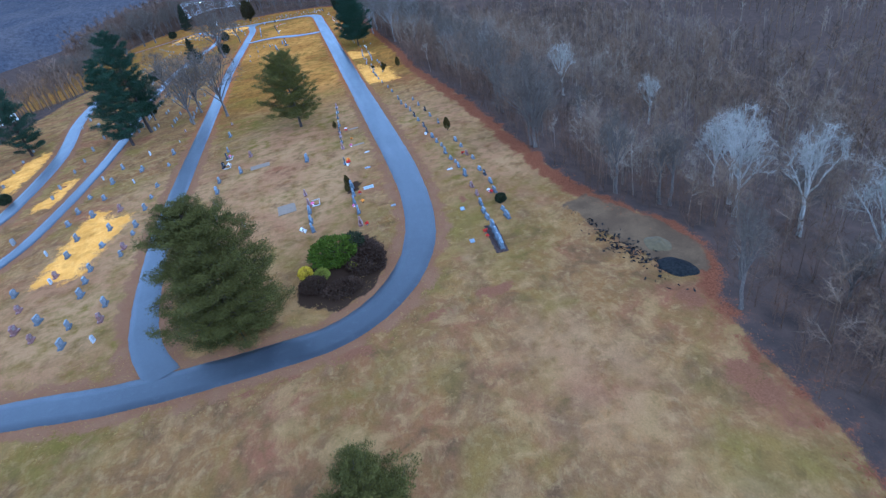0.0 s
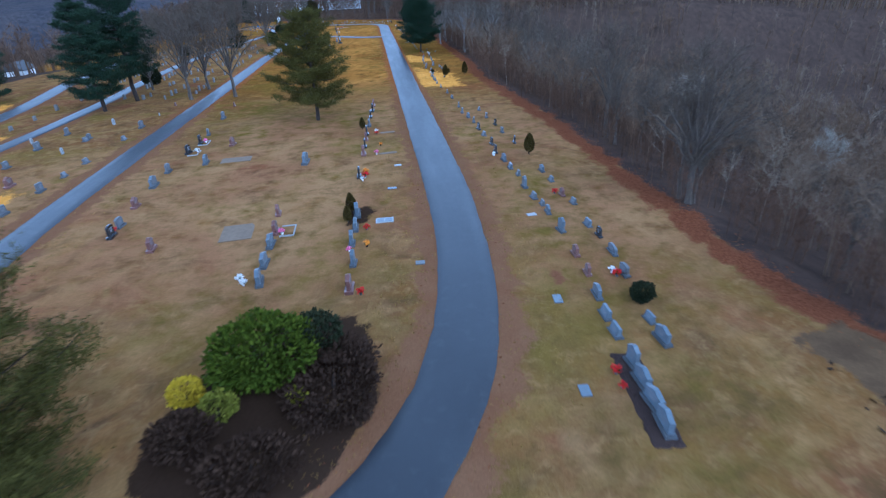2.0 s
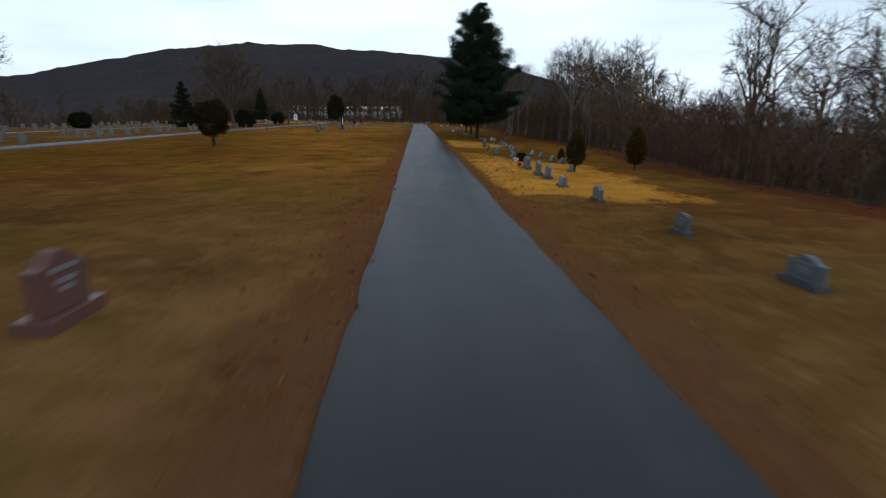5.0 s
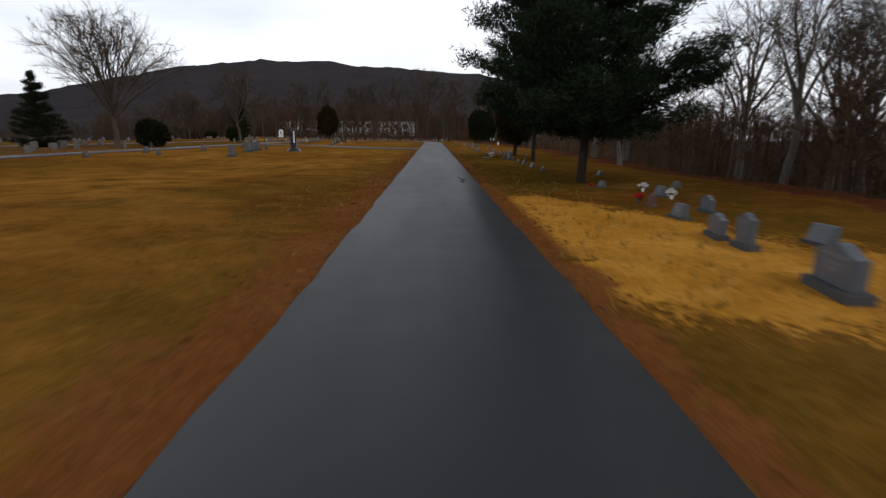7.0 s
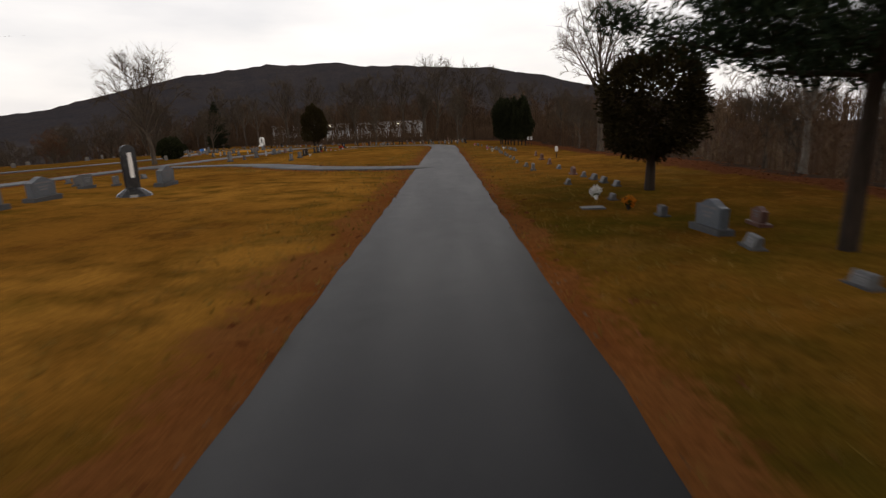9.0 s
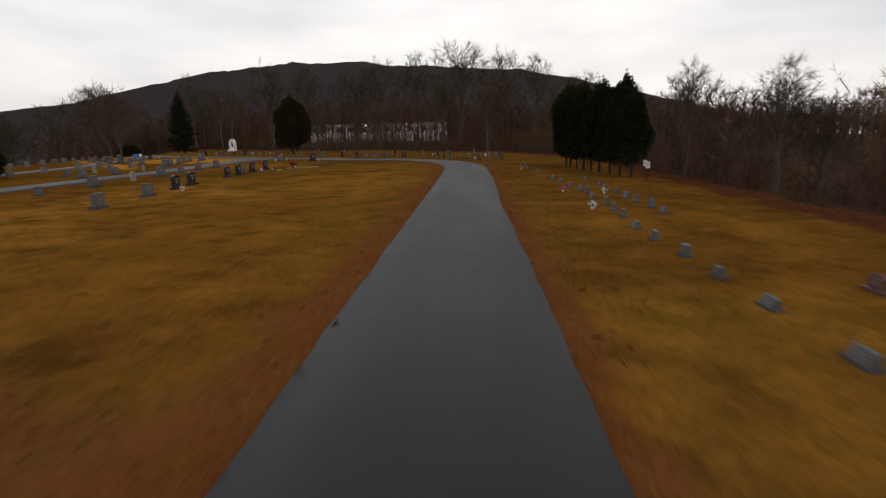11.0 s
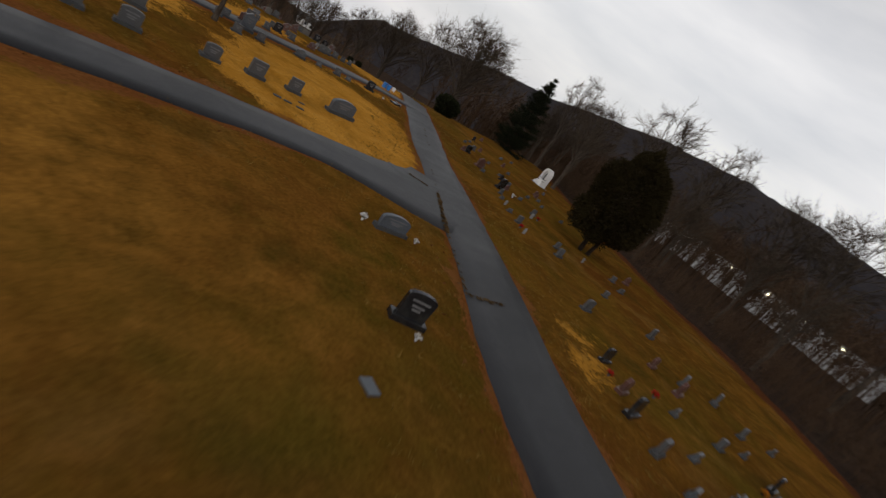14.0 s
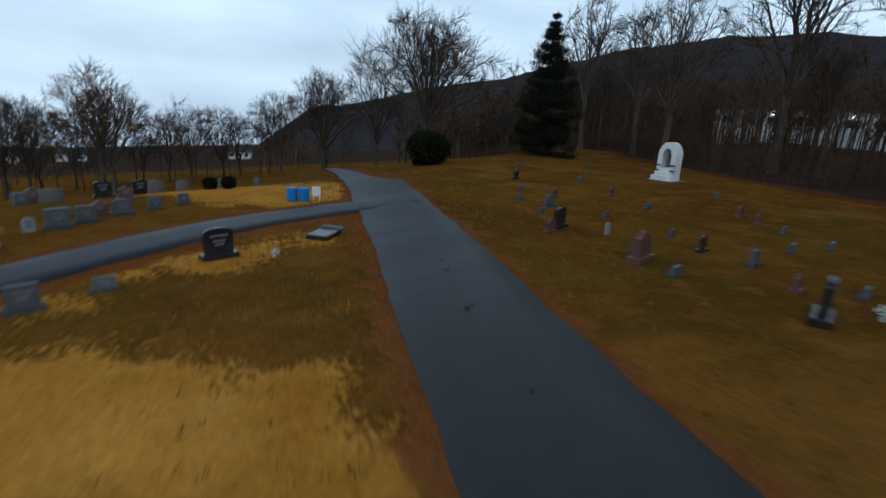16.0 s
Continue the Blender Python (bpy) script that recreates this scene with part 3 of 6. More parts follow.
def build_hills():
    az = np.radians(np.arange(-180, 180.1, 0.6))
    radii = np.array([430, 520, 640, 760, 880, 960, 1020, 1090, 1200])
    rise = np.array([-0.02, 0.06, 0.22, 0.45, 0.76, 0.93, 1.0, 0.9, 0.6])
    rng = np.random.default_rng(5)
    top = np.tan(np.radians(ridge_height(np.degrees(az)))) * 1020
    rows = []
    for r, s in zip(radii, rise):
        rough = np.array([noise.noise((math.sin(a) * r * 0.012, math.cos(a) * r * 0.012, 3.0)) for a in az])
        z = np.where(top < 0, top * r / 1020, top * s) + (rough * 5 + rng.normal(0, 0.8, len(az))) * min(1.0, s * 2) * np.clip(top / 60, 0.15, 1) - (60 if s < 0 else 0)
        rows.append(np.stack([-np.sin(az) * r, 130 + np.cos(az) * r, z], 1))
    v = np.stack(rows, 1).reshape(-1, 3)
    m = len(radii)
    k = (np.arange(len(az) - 1)[:, None] * m + np.arange(m - 1)[None, :]).ravel()
    tris = np.concatenate([np.stack([k, k + m + 1, k + 1], 1), np.stack([k, k + m, k + m + 1], 1)])
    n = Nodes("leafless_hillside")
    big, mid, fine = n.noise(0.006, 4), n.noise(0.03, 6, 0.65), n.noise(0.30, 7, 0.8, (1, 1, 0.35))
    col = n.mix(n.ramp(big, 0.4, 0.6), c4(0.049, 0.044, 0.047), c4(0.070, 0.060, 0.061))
    # bluish grey mixed in puts distance haze into the hillside's colour
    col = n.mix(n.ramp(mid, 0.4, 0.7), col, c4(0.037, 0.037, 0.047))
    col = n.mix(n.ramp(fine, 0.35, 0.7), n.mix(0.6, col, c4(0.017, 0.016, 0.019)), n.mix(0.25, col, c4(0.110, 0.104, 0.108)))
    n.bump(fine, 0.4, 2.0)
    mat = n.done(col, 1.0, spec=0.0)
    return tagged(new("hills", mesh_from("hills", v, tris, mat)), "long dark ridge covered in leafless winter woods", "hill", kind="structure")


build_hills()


# ---------------- trees ----------------
def bare_tree_meshes(seed, height, reach=0.42, fork=0.28, mains=9, bark=None, lift=0.35, fine=1.0):
    """A leafless tree: tapered trunk, arching limbs that fill a domed crown, and fine twigs at their ends."""
    rng = np.random.default_rng(seed)
    wood, twigs = Soup(), Soup()
    low = height * fork
    core = np.array((0.0, 0.0, low + 0.32 * (height - low)))
    half = np.array((reach * height, reach * height, height - core[2]))

    def arc(p, q, bend, r0, r1, steps, sides):
        """A bending branch from p to q, bowed upwards; gives its points."""
        c = p + (q - p) * 0.45 + np.array((0, 0, bend)) * np.linalg.norm(q - p) + rng.normal(0, 0.03, 3) * np.linalg.norm(q - p)
        u = np.linspace(0, 1, steps + 1)[:, None]
        pts = (1 - u) ** 2 * p + 2 * u * (1 - u) * c + u ** 2 * q
        pts[1:-1] += rng.normal(0, 0.012, (steps - 1, 3)) * np.linalg.norm(q - p)
        for k in range(steps):
            a, b = r0 + (r1 - r0) * k / steps, r0 + (r1 - r0) * (k + 1) / steps
            wood.tube(pts[k], pts[k + 1], a, b, sides)
        return pts

    def on(pts, u):
        k = u * (len(pts) - 1)
        i = min(int(k), len(pts) - 2)
        return pts[i] + (pts[i + 1] - pts[i]) * (k - i), unit(pts[i + 1] - pts[i])

    def held(q):
        """Draws a tip back within the crown."""
        d = (q - core) / half
        if d[2] < 0:
            d = d * (1, 1, 1.7)
        m = np.linalg.norm(d)
        return core + (q - core) * min(1.0, 1.0 / (m + 1e-6) * rng.uniform(0.93, 1.03))

    r = 0.019 * height
    wood.tube((0, 0, -0.4), (0, 0, 0.05 * height), r * 1.55, r * 1.05, 9)
    top = np.array((rng.normal(0, 0.02) * height, rng.normal(0, 0.02) * height, low + 0.30 * (height - low)))
    trunk = arc(np.array((0, 0, 0.05 * height)), top, 0.0, r * 1.05, r * 0.55, 6, 8)
    start, size = [], []
    for i in range(mains):
        share = (i + 0.5) / mains
        rise = math.radians(8 + 74 * share ** 0.9)
        a = 2.4 * i + rng.uniform(-0.4, 0.4)
        way = np.array((math.cos(a) * math.cos(rise), math.sin(a) * math.cos(rise), math.sin(rise)))
        tip = core + way * half * rng.uniform(0.86, 1.02)
        root, _ = on(trunk, min(1.0, fork * 0.9 / (fork + 0.3 * (1 - fork)) + 0.4 * share))
        limb = arc(root, tip, lift * (1 - share) * 0.5, r * (0.52 - 0.15 * share), r * 0.07, 6, 5)
        span = np.linalg.norm(tip - root)
        for u in np.sort(rng.uniform(0.25, 0.97, 8)):
            p, d = on(limb, u)
            side = unit(np.cross(d, rng.normal(size=3)))
            q = held(p + (d * rng.uniform(0.5, 0.9) + side * rng.uniform(0.5, 0.9) + (0, 0, 0.12)) * span * (0.46 - 0.24 * u))
            bough = arc(p, q, 0.06, r * (0.20 - 0.10 * u), r * 0.04, 3, 3)
            for w in rng.uniform(0.2, 1.0, 6):
                p2, d2 = on(bough, w)
                side2 = unit(np.cross(d2, rng.normal(size=3)))
                start.append((p2, d2 * 0.8 + side2 * rng.uniform(0.4, 0.9) + (0, 0, 0.15)))
                size.append(span * (0.15 - 0.05 * w) * rng.uniform(0.8, 1.3))
    p, d, length = np.array([a for a, _ in start]), np.array([b for _, b in start]), np.array(size)[:, None]
    d /= np.linalg.norm(d, axis=1)[:, None]
    q = p + d * length
    twigs.blades(p, q, np.full(len(p), 0.0034 * height * fine), rng)
    twigs.blades(p, q, np.full(len(p), 0.0034 * height * fine), rng)
    for k in range(7):
        b = p + (q - p) * rng.uniform(0.15, 1.0, (len(p), 1))
        e = d + rng.normal(0, 0.55, d.shape) + (0, 0, 0.1)
        twigs.blades(b, b + e * length * rng.uniform(0.35, 0.75, (len(p), 1)), np.full(len(p), 0.0021 * height * fine), rng)
    return wood.mesh("trunk", bark or M_BARK, True), twigs.mesh("crown", M_TWIG if bark is not M_PALEBARK else M_PALEBARK)


def pine_meshes(seed, height, reach, bare=0.15, needles=None, whorls=15, droop=0.0, cone=0.75, boughs=5, clumps=13, girth=0.016):
    """A pine: bark trunk, whorls of upswept boughs, and needle tufts bunched along their side shoots."""
    rng = np.random.default_rng(seed)
    wood, green = Soup(), Soup()
    r0 = girth * height + 0.04
    axis = [np.array((0, 0, -0.3))]
    for i in range(1, 9):
        axis.append(np.array((rng.normal(0, 0.012 * height) * 0.5, rng.normal(0, 0.012 * height) * 0.5, height * i / 8)))
    for i in range(8):
        wood.tube(axis[i], axis[i + 1] + (axis[i + 1] - axis[i]) * 0.04, r0 * (1 - i / 8.6), r0 * (1 - (i + 1) / 8.6), 8)
    puff = 0.085 + 0.011 * height
    for i in range(whorls):
        level = bare + (1 - bare) * (i + rng.uniform(0.1, 0.5)) / whorls
        for j in range(boughs):
            u = min(0.995, level + rng.normal(0, 0.18 / whorls))
            k = min(int(u * 8), 7)
            root = axis[k] + (axis[k + 1] - axis[k]) * (u * 8 - k)
            shape = (1 - u) ** cone * (0.62 + 0.38 * min(1, (u - bare) * 6 + 0.2))
            a = 2 * math.pi * (j + rng.uniform(-0.3, 0.3)) / boughs + 1.9 * i
            length = max(0.12, reach * shape * rng.uniform(0.55, 1.18) + 0.03 * height * min(1.0, 3.5 * (1 - u)))
            d = np.array((math.cos(a), math.sin(a), 0.34 * u - droop + rng.normal(0, 0.07)))
            tip = root + d * length
            mid = (root + tip) / 2 + (0, 0, -0.05 * length)
            tip = tip + (0, 0, 0.13 * length)
            wood.tube(root, mid, 0.012 * length + 0.02, 0.008 * length + 0.01, 4)
            wood.tube(mid, tip, 0.008 * length + 0.01, 0.006, 3)
            n = max(6, int(2.1 * clumps * (0.35 + length / max(reach, 0.1))))
            s = rng.uniform(0.14, 1.02, n)[:, None] ** 0.8
            flat = np.array((-math.sin(a), math.cos(a), 0.0))
            c = np.where(s < 0.5, root + (mid - root) * s * 2, mid + (tip - mid) * (s - 0.5) * 2)
            wide = rng.uniform(-1, 1, (n, 1)) * (0.30 * length * np.minimum(1.0, 0.35 + 1.4 * s) * (1.15 - 0.75 * s) + 0.10)
            c = c + flat * wide + np.array((0, 0, 1.0)) * (np.abs(wide) * 0.12 + rng.normal(0, 0.04 + 0.012 * length, (n, 1)))
            b = np.repeat(c, 40, 0)
            b = b + rng.normal(0, 1, b.shape) * puff * (1.0, 1.0, 0.55) * min(1.0, 0.45 + 3 * (1 - u))
            out = rng.normal(0, 1, b.shape) + d * 0.6 + (0, 0, 0.45)
            out /= np.linalg.norm(out, axis=1)[:, None]
            size = (0.10 + 0.006 * height) * min(1.0, 0.4 + 4 * (1 - u)) * rng.uniform(0.7, 1.25, (len(b), 1))
            green.blades(b - out * size * 0.15, b + out * size, np.full(len(b), 0.026 + 0.0019 * height), rng)
    return wood.mesh("trunk", M_PINEBARK, True), green.mesh("crown", needles or M_NEEDLE)


def shrub_meshes(seed, size, count, leaf, material, base=0.0, power=2.0, trunk=0.0, rough=0.22, point=0.0, stems=1):
    """A dense clipped or natural evergreen: stems, and leaf sprays in an uneven shell."""
    rng = np.random.default_rng(seed)
    green, wood = Soup(), Soup()
    rx, ry, h = size
    d = rng.normal(size=(count, 3))
    d /= np.linalg.norm(d, axis=1)[:, None]
    lump = np.array([noise.noise(Vector(tuple(v * 1.9)) + Vector((seed, 0, 0))) + 0.5 * noise.noise(Vector(tuple(v * 4.3)) + Vector((0, seed, 0))) for v in d])
    rad = (1 + rough * lump) * rng.uniform(0.35, 1.0, count) ** (1 / (power * 1.6))
    pos = d * rad[:, None]
    taper = 1 - point * np.clip((pos[:, 2] + 1) / 2, 0, 1)
    pos = pos * np.stack([rx * taper, ry * taper, np.full(count, h / 2)], 1) + (0, 0, base + h / 2)
    out = d + rng.normal(0, 0.65, d.shape) + (0, 0, 0.35)
    out /= np.linalg.norm(out, axis=1)[:, None]
    green.quads(pos, pos + out * leaf * rng.uniform(0.6, 1.3, (count, 1)), rng.uniform(0.35, 0.6, count) * leaf, rng)
    for i in range(stems):
        a = 2 * math.pi * i / stems + 0.4
        foot = np.array((math.cos(a), math.sin(a), 0)) * (0.12 * rx if stems > 1 else 0)
        head = np.array((math.cos(a) * 0.3 * rx, math.sin(a) * 0.3 * ry, base + h * 0.55)) * (1 if stems > 1 else (0.1, 0.1, 1))
        r = trunk or 0.03 * max(rx, ry) + 0.02
        wood.tube(foot + (0, 0, -0.1), (foot + head) / 2, r, r * 0.75, 7)
        wood.tube((foot + head) / 2, head, r * 0.75, r * 0.4, 6)
    return wood.mesh("trunk", M_PINEBARK, True), green.mesh("crown", material)


def plant(name, meshes, label, category, place, turn=0.0, scale=1.0, group=""):
    root = tagged(new(name), label, category, group)
    for me in meshes:
        part(me.name.split(".")[0], me, None, root)
    root.matrix_basis = Matrix.Translation((place[0], place[1], land(place[0], place[1]) + place[2])) @ Matrix.Rotation(turn, 4, "Z")
    root.scale = (scale, scale, scale)
    return root


def again(ob, x, y, turn, scale):
    """Another of a tree, turned and scaled a little."""
    twin = copy_thing(ob, pose(x, y, land(x, y), 0, 0, turn))
    twin.scale = (scale, scale, scale * random.uniform(0.92, 1.1))
    return twin


# conifers that stand on the lawn
plant("pine_tree", pine_meshes(11, 11.4, 5.0, 0.04, M_NEEDLE2, 15, cone=0.5, boughs=9, clumps=15), "broad olive-green pine beside the curved lane", "tree", (-18.2, 42.0, 0))
plant("pine_tree", pine_meshes(12, 5.3, 2.9, 0.06, M_NEEDLE2, 11, cone=0.6), "young olive-green pine on rough open lawn", "tree", (-10.0, 22.2, 0))
plant("pine_tree", pine_meshes(13, 11.4, 5.2, 0.17, M_NEEDLE2, 14, cone=0.42, boughs=7), "olive-green pine with bare lower trunk on the lawn", "tree", (-11.4, 91.6, 0))
plant("white_pine", pine_meshes(14, 15.0, 5.0, 0.14, M_NEEDLE, 15, droop=0.1, cone=0.7, boughs=6), "tall dark green pine among old graves", "tree", (-41.0, 107.0, 0))
plant("white_pine", pine_meshes(15, 18.0, 5.2, 0.20, M_NEEDLE, 15, cone=0.5, boughs=6), "tall dark pine with bare reddish lower trunk", "tree", (-39.0, 113.0, 0))
plant("white_pine", pine_meshes(16, 13.5, 4.6, 0.10, M_NEEDLE, 12, cone=0.7), "dark green pine standing past the outer lane", "tree", (-62.0, 118.0, 0))
plant("white_pine", pine_meshes(17, 13.6, 5.2, 0.13, M_NEEDLE, 17, cone=0.66, boughs=8, clumps=15, girth=0.011), "large dark green pine close beside the lane", "tree", (5.7, 148.6, 0))
plant("white_pine", pine_meshes(18, 11.8, 4.6, 0.21, M_NEEDLE, 13, cone=0.45, boughs=6, clumps=11, girth=0.009), "dark open pine with bare trunk near woods", "tree", (6.6, 163.2, 0))
plant("spruce_tree", pine_meshes(19, 11.4, 3.3, 0.03, M_SPRUCE, 19, droop=0.12, cone=1.1, boughs=6, clumps=8), "slender dark pointed spruce behind the graves", "tree", (-56.9, 288.0, 0))
plant("spruce_tree", pine_meshes(20, 7.4, 2.9, 0.03, M_SPRUCE, 14, droop=0.12, cone=1.05, boughs=6, clumps=8), "dark green pointed spruce among old graves", "tree", (-39.6, 182.6, 0))

# clipped and natural evergreens
M_BROWNCEDAR = leaf_material("bronzed_cedar_sprays", c4(0.021, 0.016, 0.006), c4(0.040, 0.030, 0.010))
fir_meshes = shrub_meshes(31, (1.5, 1.5, 4.7), 9000, 0.2, M_CEDAR, base=1.1, trunk=0.10, rough=0.42, point=0.55)
fir = plant("arborvitae_tree", fir_meshes, "dark green arborvitae with exposed trunk in a row", "tree", (7.7, 227.1, 0), group="row of evergreens by the woods")
for i, (x, y) in enumerate(((7.8, 225.8), (8.0, 224.4), (8.2, 223.0), (8.4, 221.6), (8.6, 220.1), (8.9, 218.7), (9.1, 217.2), (9.3, 215.6))):
    again(fir, x, y, 50 * i, (0.9, 0.78, 0.96, 0.84, 0.92, 0.74, 0.88, 0.8)[i])
plant("cedar_tree", shrub_meshes(32, (3.35, 3.25, 7.3), 42000, 0.19, M_BROWNCEDAR, base=0.9, trunk=0.16, rough=0.24, point=0.42, stems=3), "broad dark cedar with three stems", "tree", (-27.0, 265.9, 0))
yew = plant("yew_tree", shrub_meshes(33, (1.5, 1.5, 3.3), 17000, 0.15, M_BROWNCEDAR, base=0.95, trunk=0.17, rough=0.32, point=-0.12), "rounded dark yew on a short trunk", "tree", (6.7, 171.8, 0))
again(yew, -15.4, 129.8, 70, 0.72)
M_BRONZE = leaf_material("bronze_cedar_sprays", c4(0.030, 0.022, 0.005), c4(0.085, 0.058, 0.012))
topiary_meshes = shrub_meshes(34, (0.52, 0.52, 1.45), 3000, 0.14, M_BRONZE, base=0.3, trunk=0.05, rough=0.12, point=0.6)
topiary = plant("small_cedar", topiary_meshes, "small pointed bronze-green cedar beside headstones", "tree", (7.9, 72.6, 0), group="small clipped evergreens")
for x, y, s in ((6.4, 114.4, 0.95), (9.6, 115.4, 1.0), (6.9, 118.6, 0.42), (7.3, 117.2, 0.45), (-6.9, 63.6, 0.75), (-7.1, 62.0, 0.6), (-6.3, 86.0, 0.7)):
    again(topiary, x, y, 40 * x, s)
bush_meshes = shrub_meshes(35, (0.95, 0.9, 1.5), 4200, 0.2, M_CEDAR, rough=0.25)
bush = plant("evergreen_bush", bush_meshes, "rounded dark evergreen bush by the graves", "bush", (-62.7, 280.0, 0), scale=1.7, group="dark evergreen bushes")
for x, y, s in ((-31.6, 188.6, 1.7), (-33.9, 220.5, 1.5), (-53.8, 258.6, 0.3), (-52.9, 259.0, 0.3), (4.95, 119.4, 0.3), (6.8, 49.8, 0.55), (-42, 128, 1.5), (-56, 92, 0.9), (-49, 170, 1.4)):
    again(bush, x, y, 77 * x, s)

# planted bed inside the curve
plant("laurel_bush", shrub_meshes(41, (2.0, 1.9, 2.3), 5200, 0.26, M_GREEN, rough=0.25), "large bright green bush in the mulched bed", "bush", (-9.9, 47.9, 0))
plant("laurel_bush", shrub_meshes(42, (1.0, 1.1, 1.9), 2400, 0.2, M_CEDAR, rough=0.2), "dark green bush in the mulched bed", "bush", (-7.9, 48.8, 0))
plant("golden_bush", shrub_meshes(43, (0.62, 0.6, 1.0), 1300, 0.15, M_GOLD, rough=0.15), "small round golden evergreen bush in the bed", "bush", (-12.6, 46.6, 0))
plant("golden_bush", shrub_meshes(44, (0.66, 0.66, 0.95), 1300, 0.15, leaf_material("olive_golden_leaves", c4(0.10, 0.10, 0.012), c4(0.21, 0.20, 0.02)), rough=0.15), "round olive-gold bush in the mulched bed", "bush", (-11.2, 45.6, 0))
plant("golden_bush", shrub_meshes(48, (0.34, 0.34, 0.55), 420, 0.13, leaf_material("yellow_green_leaves", c4(0.20, 0.19, 0.015), c4(0.40, 0.36, 0.03)), rough=0.4), "small spiky yellow-green plant in dark mulch", "bush", (-8.5, 46.0, 0))
plant("barberry_bush", shrub_meshes(45, (1.1, 1.0, 1.1), 2200, 0.2, M_PURPLE, rough=0.3), "round leafless purple-brown bush in the bed", "bush", (-12.0, 44.3, 0))
plant("barberry_bush", shrub_meshes(46, (1.7, 2.6, 1.0), 4200, 0.22, M_PURPLE, rough=0.3), "low wide purple-brown leafless shrub in the bed", "bush", (-7.2, 46.6, 0))
plant("barberry_bush", shrub_meshes(47, (1.5, 1.2, 0.7), 2400, 0.2, M_PURPLE, rough=0.35), "low spreading leafless shrub on dark mulch", "bush", (-9.6, 43.0, 0))

# leafless trees
bare = []
oak = bare_tree_meshes(60, 12.0, reach=0.58, fork=0.22, mains=24, fine=1.0)
for s_, h_, r_, f_, m_ in ((51, 11, 0.46, 0.22, 15), (52, 12, 0.30, 0.30, 10), (53, 10, 0.50, 0.20, 14), (54, 13, 0.24, 0.34, 9), (55, 9, 0.40, 0.25, 12)):
    bare.append(bare_tree_meshes(s_, h_, r_, f_, m_))
slim = bare_tree_meshes(57, 14.0, 0.17, 0.36, 8, fine=0.8)
ash = bare_tree_meshes(58, 12.0, 0.30, 0.32, 9, bark_material("pale_grey_ash_bark", c4(0.085, 0.072, 0.060), c4(0.19, 0.168, 0.146)), fine=0.7)
birch = bare_tree_meshes(56, 10.5, 0.26, 0.30, 8, M_PALEBARK, fine=0.8)
lawn_trees = [("maple_tree", 0, -30.8, 110.6, 1.05, "leafless spreading tree beside the narrow lane"), ("maple_tree", 2, -30.4, 118.6, 1.1, "leafless spreading tree among graves"), ("maple_tree", 0, -24.6, 110.4, 1.1, "leafless crooked tree at the lawn's edge"),
              ("oak_tree", 5, -31.4, 181.6, 1.06, "large leafless spreading oak among graves"), ("oak_tree", 5, -73.0, 289.5, 1.25, "large leafless spreading oak near the lane"), ("maple_tree", 4, -27.9, 205.6, 1.18, "leafless tree beside the narrow lane"),
              ("maple_tree", 0, -91.0, 264.0, 0.82, "rounded leafless maple on falling ground"), ("maple_tree", 4, -112.0, 276.0, 1.0, "leafless tree at the cemetery's far side"), ("maple_tree", 0, -110.0, 283.0, 0.85, "leafless tree at the cemetery's far side"), ("maple_tree", 4, -104.5, 287.5, 0.95, "leafless tree at the cemetery's far side"), ("maple_tree", 2, -97.0, 292.0, 1.2, "leafless tree close to the far lane"), ("maple_tree", 0, -101.0, 295.0, 1.1, "leafless tree close to the far lane"), ("maple_tree", 2, -89.0, 295.5, 1.25, "leafless tree close to the far lane"), ("maple_tree", 0, -97.1, 256.1, 0.8, "rounded leafless maple on falling ground"), ("maple_tree", 4, -104.7, 260.0, 0.95, "rounded leafless maple on falling ground"), ("maple_tree", 0, -112.1, 264.7, 0.8, "leafless tree at the cemetery's far side"), ("maple_tree", 2, -114.2, 273.2, 0.85, "leafless tree at the cemetery's far side"), ("maple_tree", 0, -104.7, 276.4, 0.8, "leafless tree at the cemetery's far side"), ("maple_tree", 4, -115.2, 287.9, 1.0, "leafless tree at the cemetery's far side"), ("maple_tree", 0, -96.5, 285.1, 0.85, "leafless tree at the cemetery's far side"), ("maple_tree", 4, -37.7, 241.2, 0.75, "leafless tree beside the narrow far lane"), ("maple_tree", 4, -93.0, 253.0, 0.8, "leafless tree at the cemetery's far side"), ("maple_tree", 0, -97.0, 258.0, 0.8, "leafless tree at the cemetery's far side"), ("maple_tree", 1, -46.5, 287.5, 1.0, "leafless tree behind the white shrine"),
              ("maple_tree", 1, -72.0, 226.0, 0.8, "leafless tree at the cemetery's far side"), ("maple_tree", 2, -40.0, 122.0, 0.8, "leafless tree beside the far lane"), ("maple_tree", 1, -40.5, 142.0, 0.9, "leafless tree among old graves"), ("maple_tree", 3, -88.0, 243.0, 0.75, "leafless tree at the cemetery's far side")]
bare.append(oak)
russet = bare_tree_meshes(59, 9.6, 0.36, 0.22, 16)
russet[1].materials[0] = leaf_material("dry_russet_leaves", c4(0.070, 0.032, 0.016), c4(0.150, 0.075, 0.036))
plant("beech_tree", russet, "rounded beech with dry russet leaves still held", "tree", (-78.5, 260.2, 0), 0.0, 1.0)
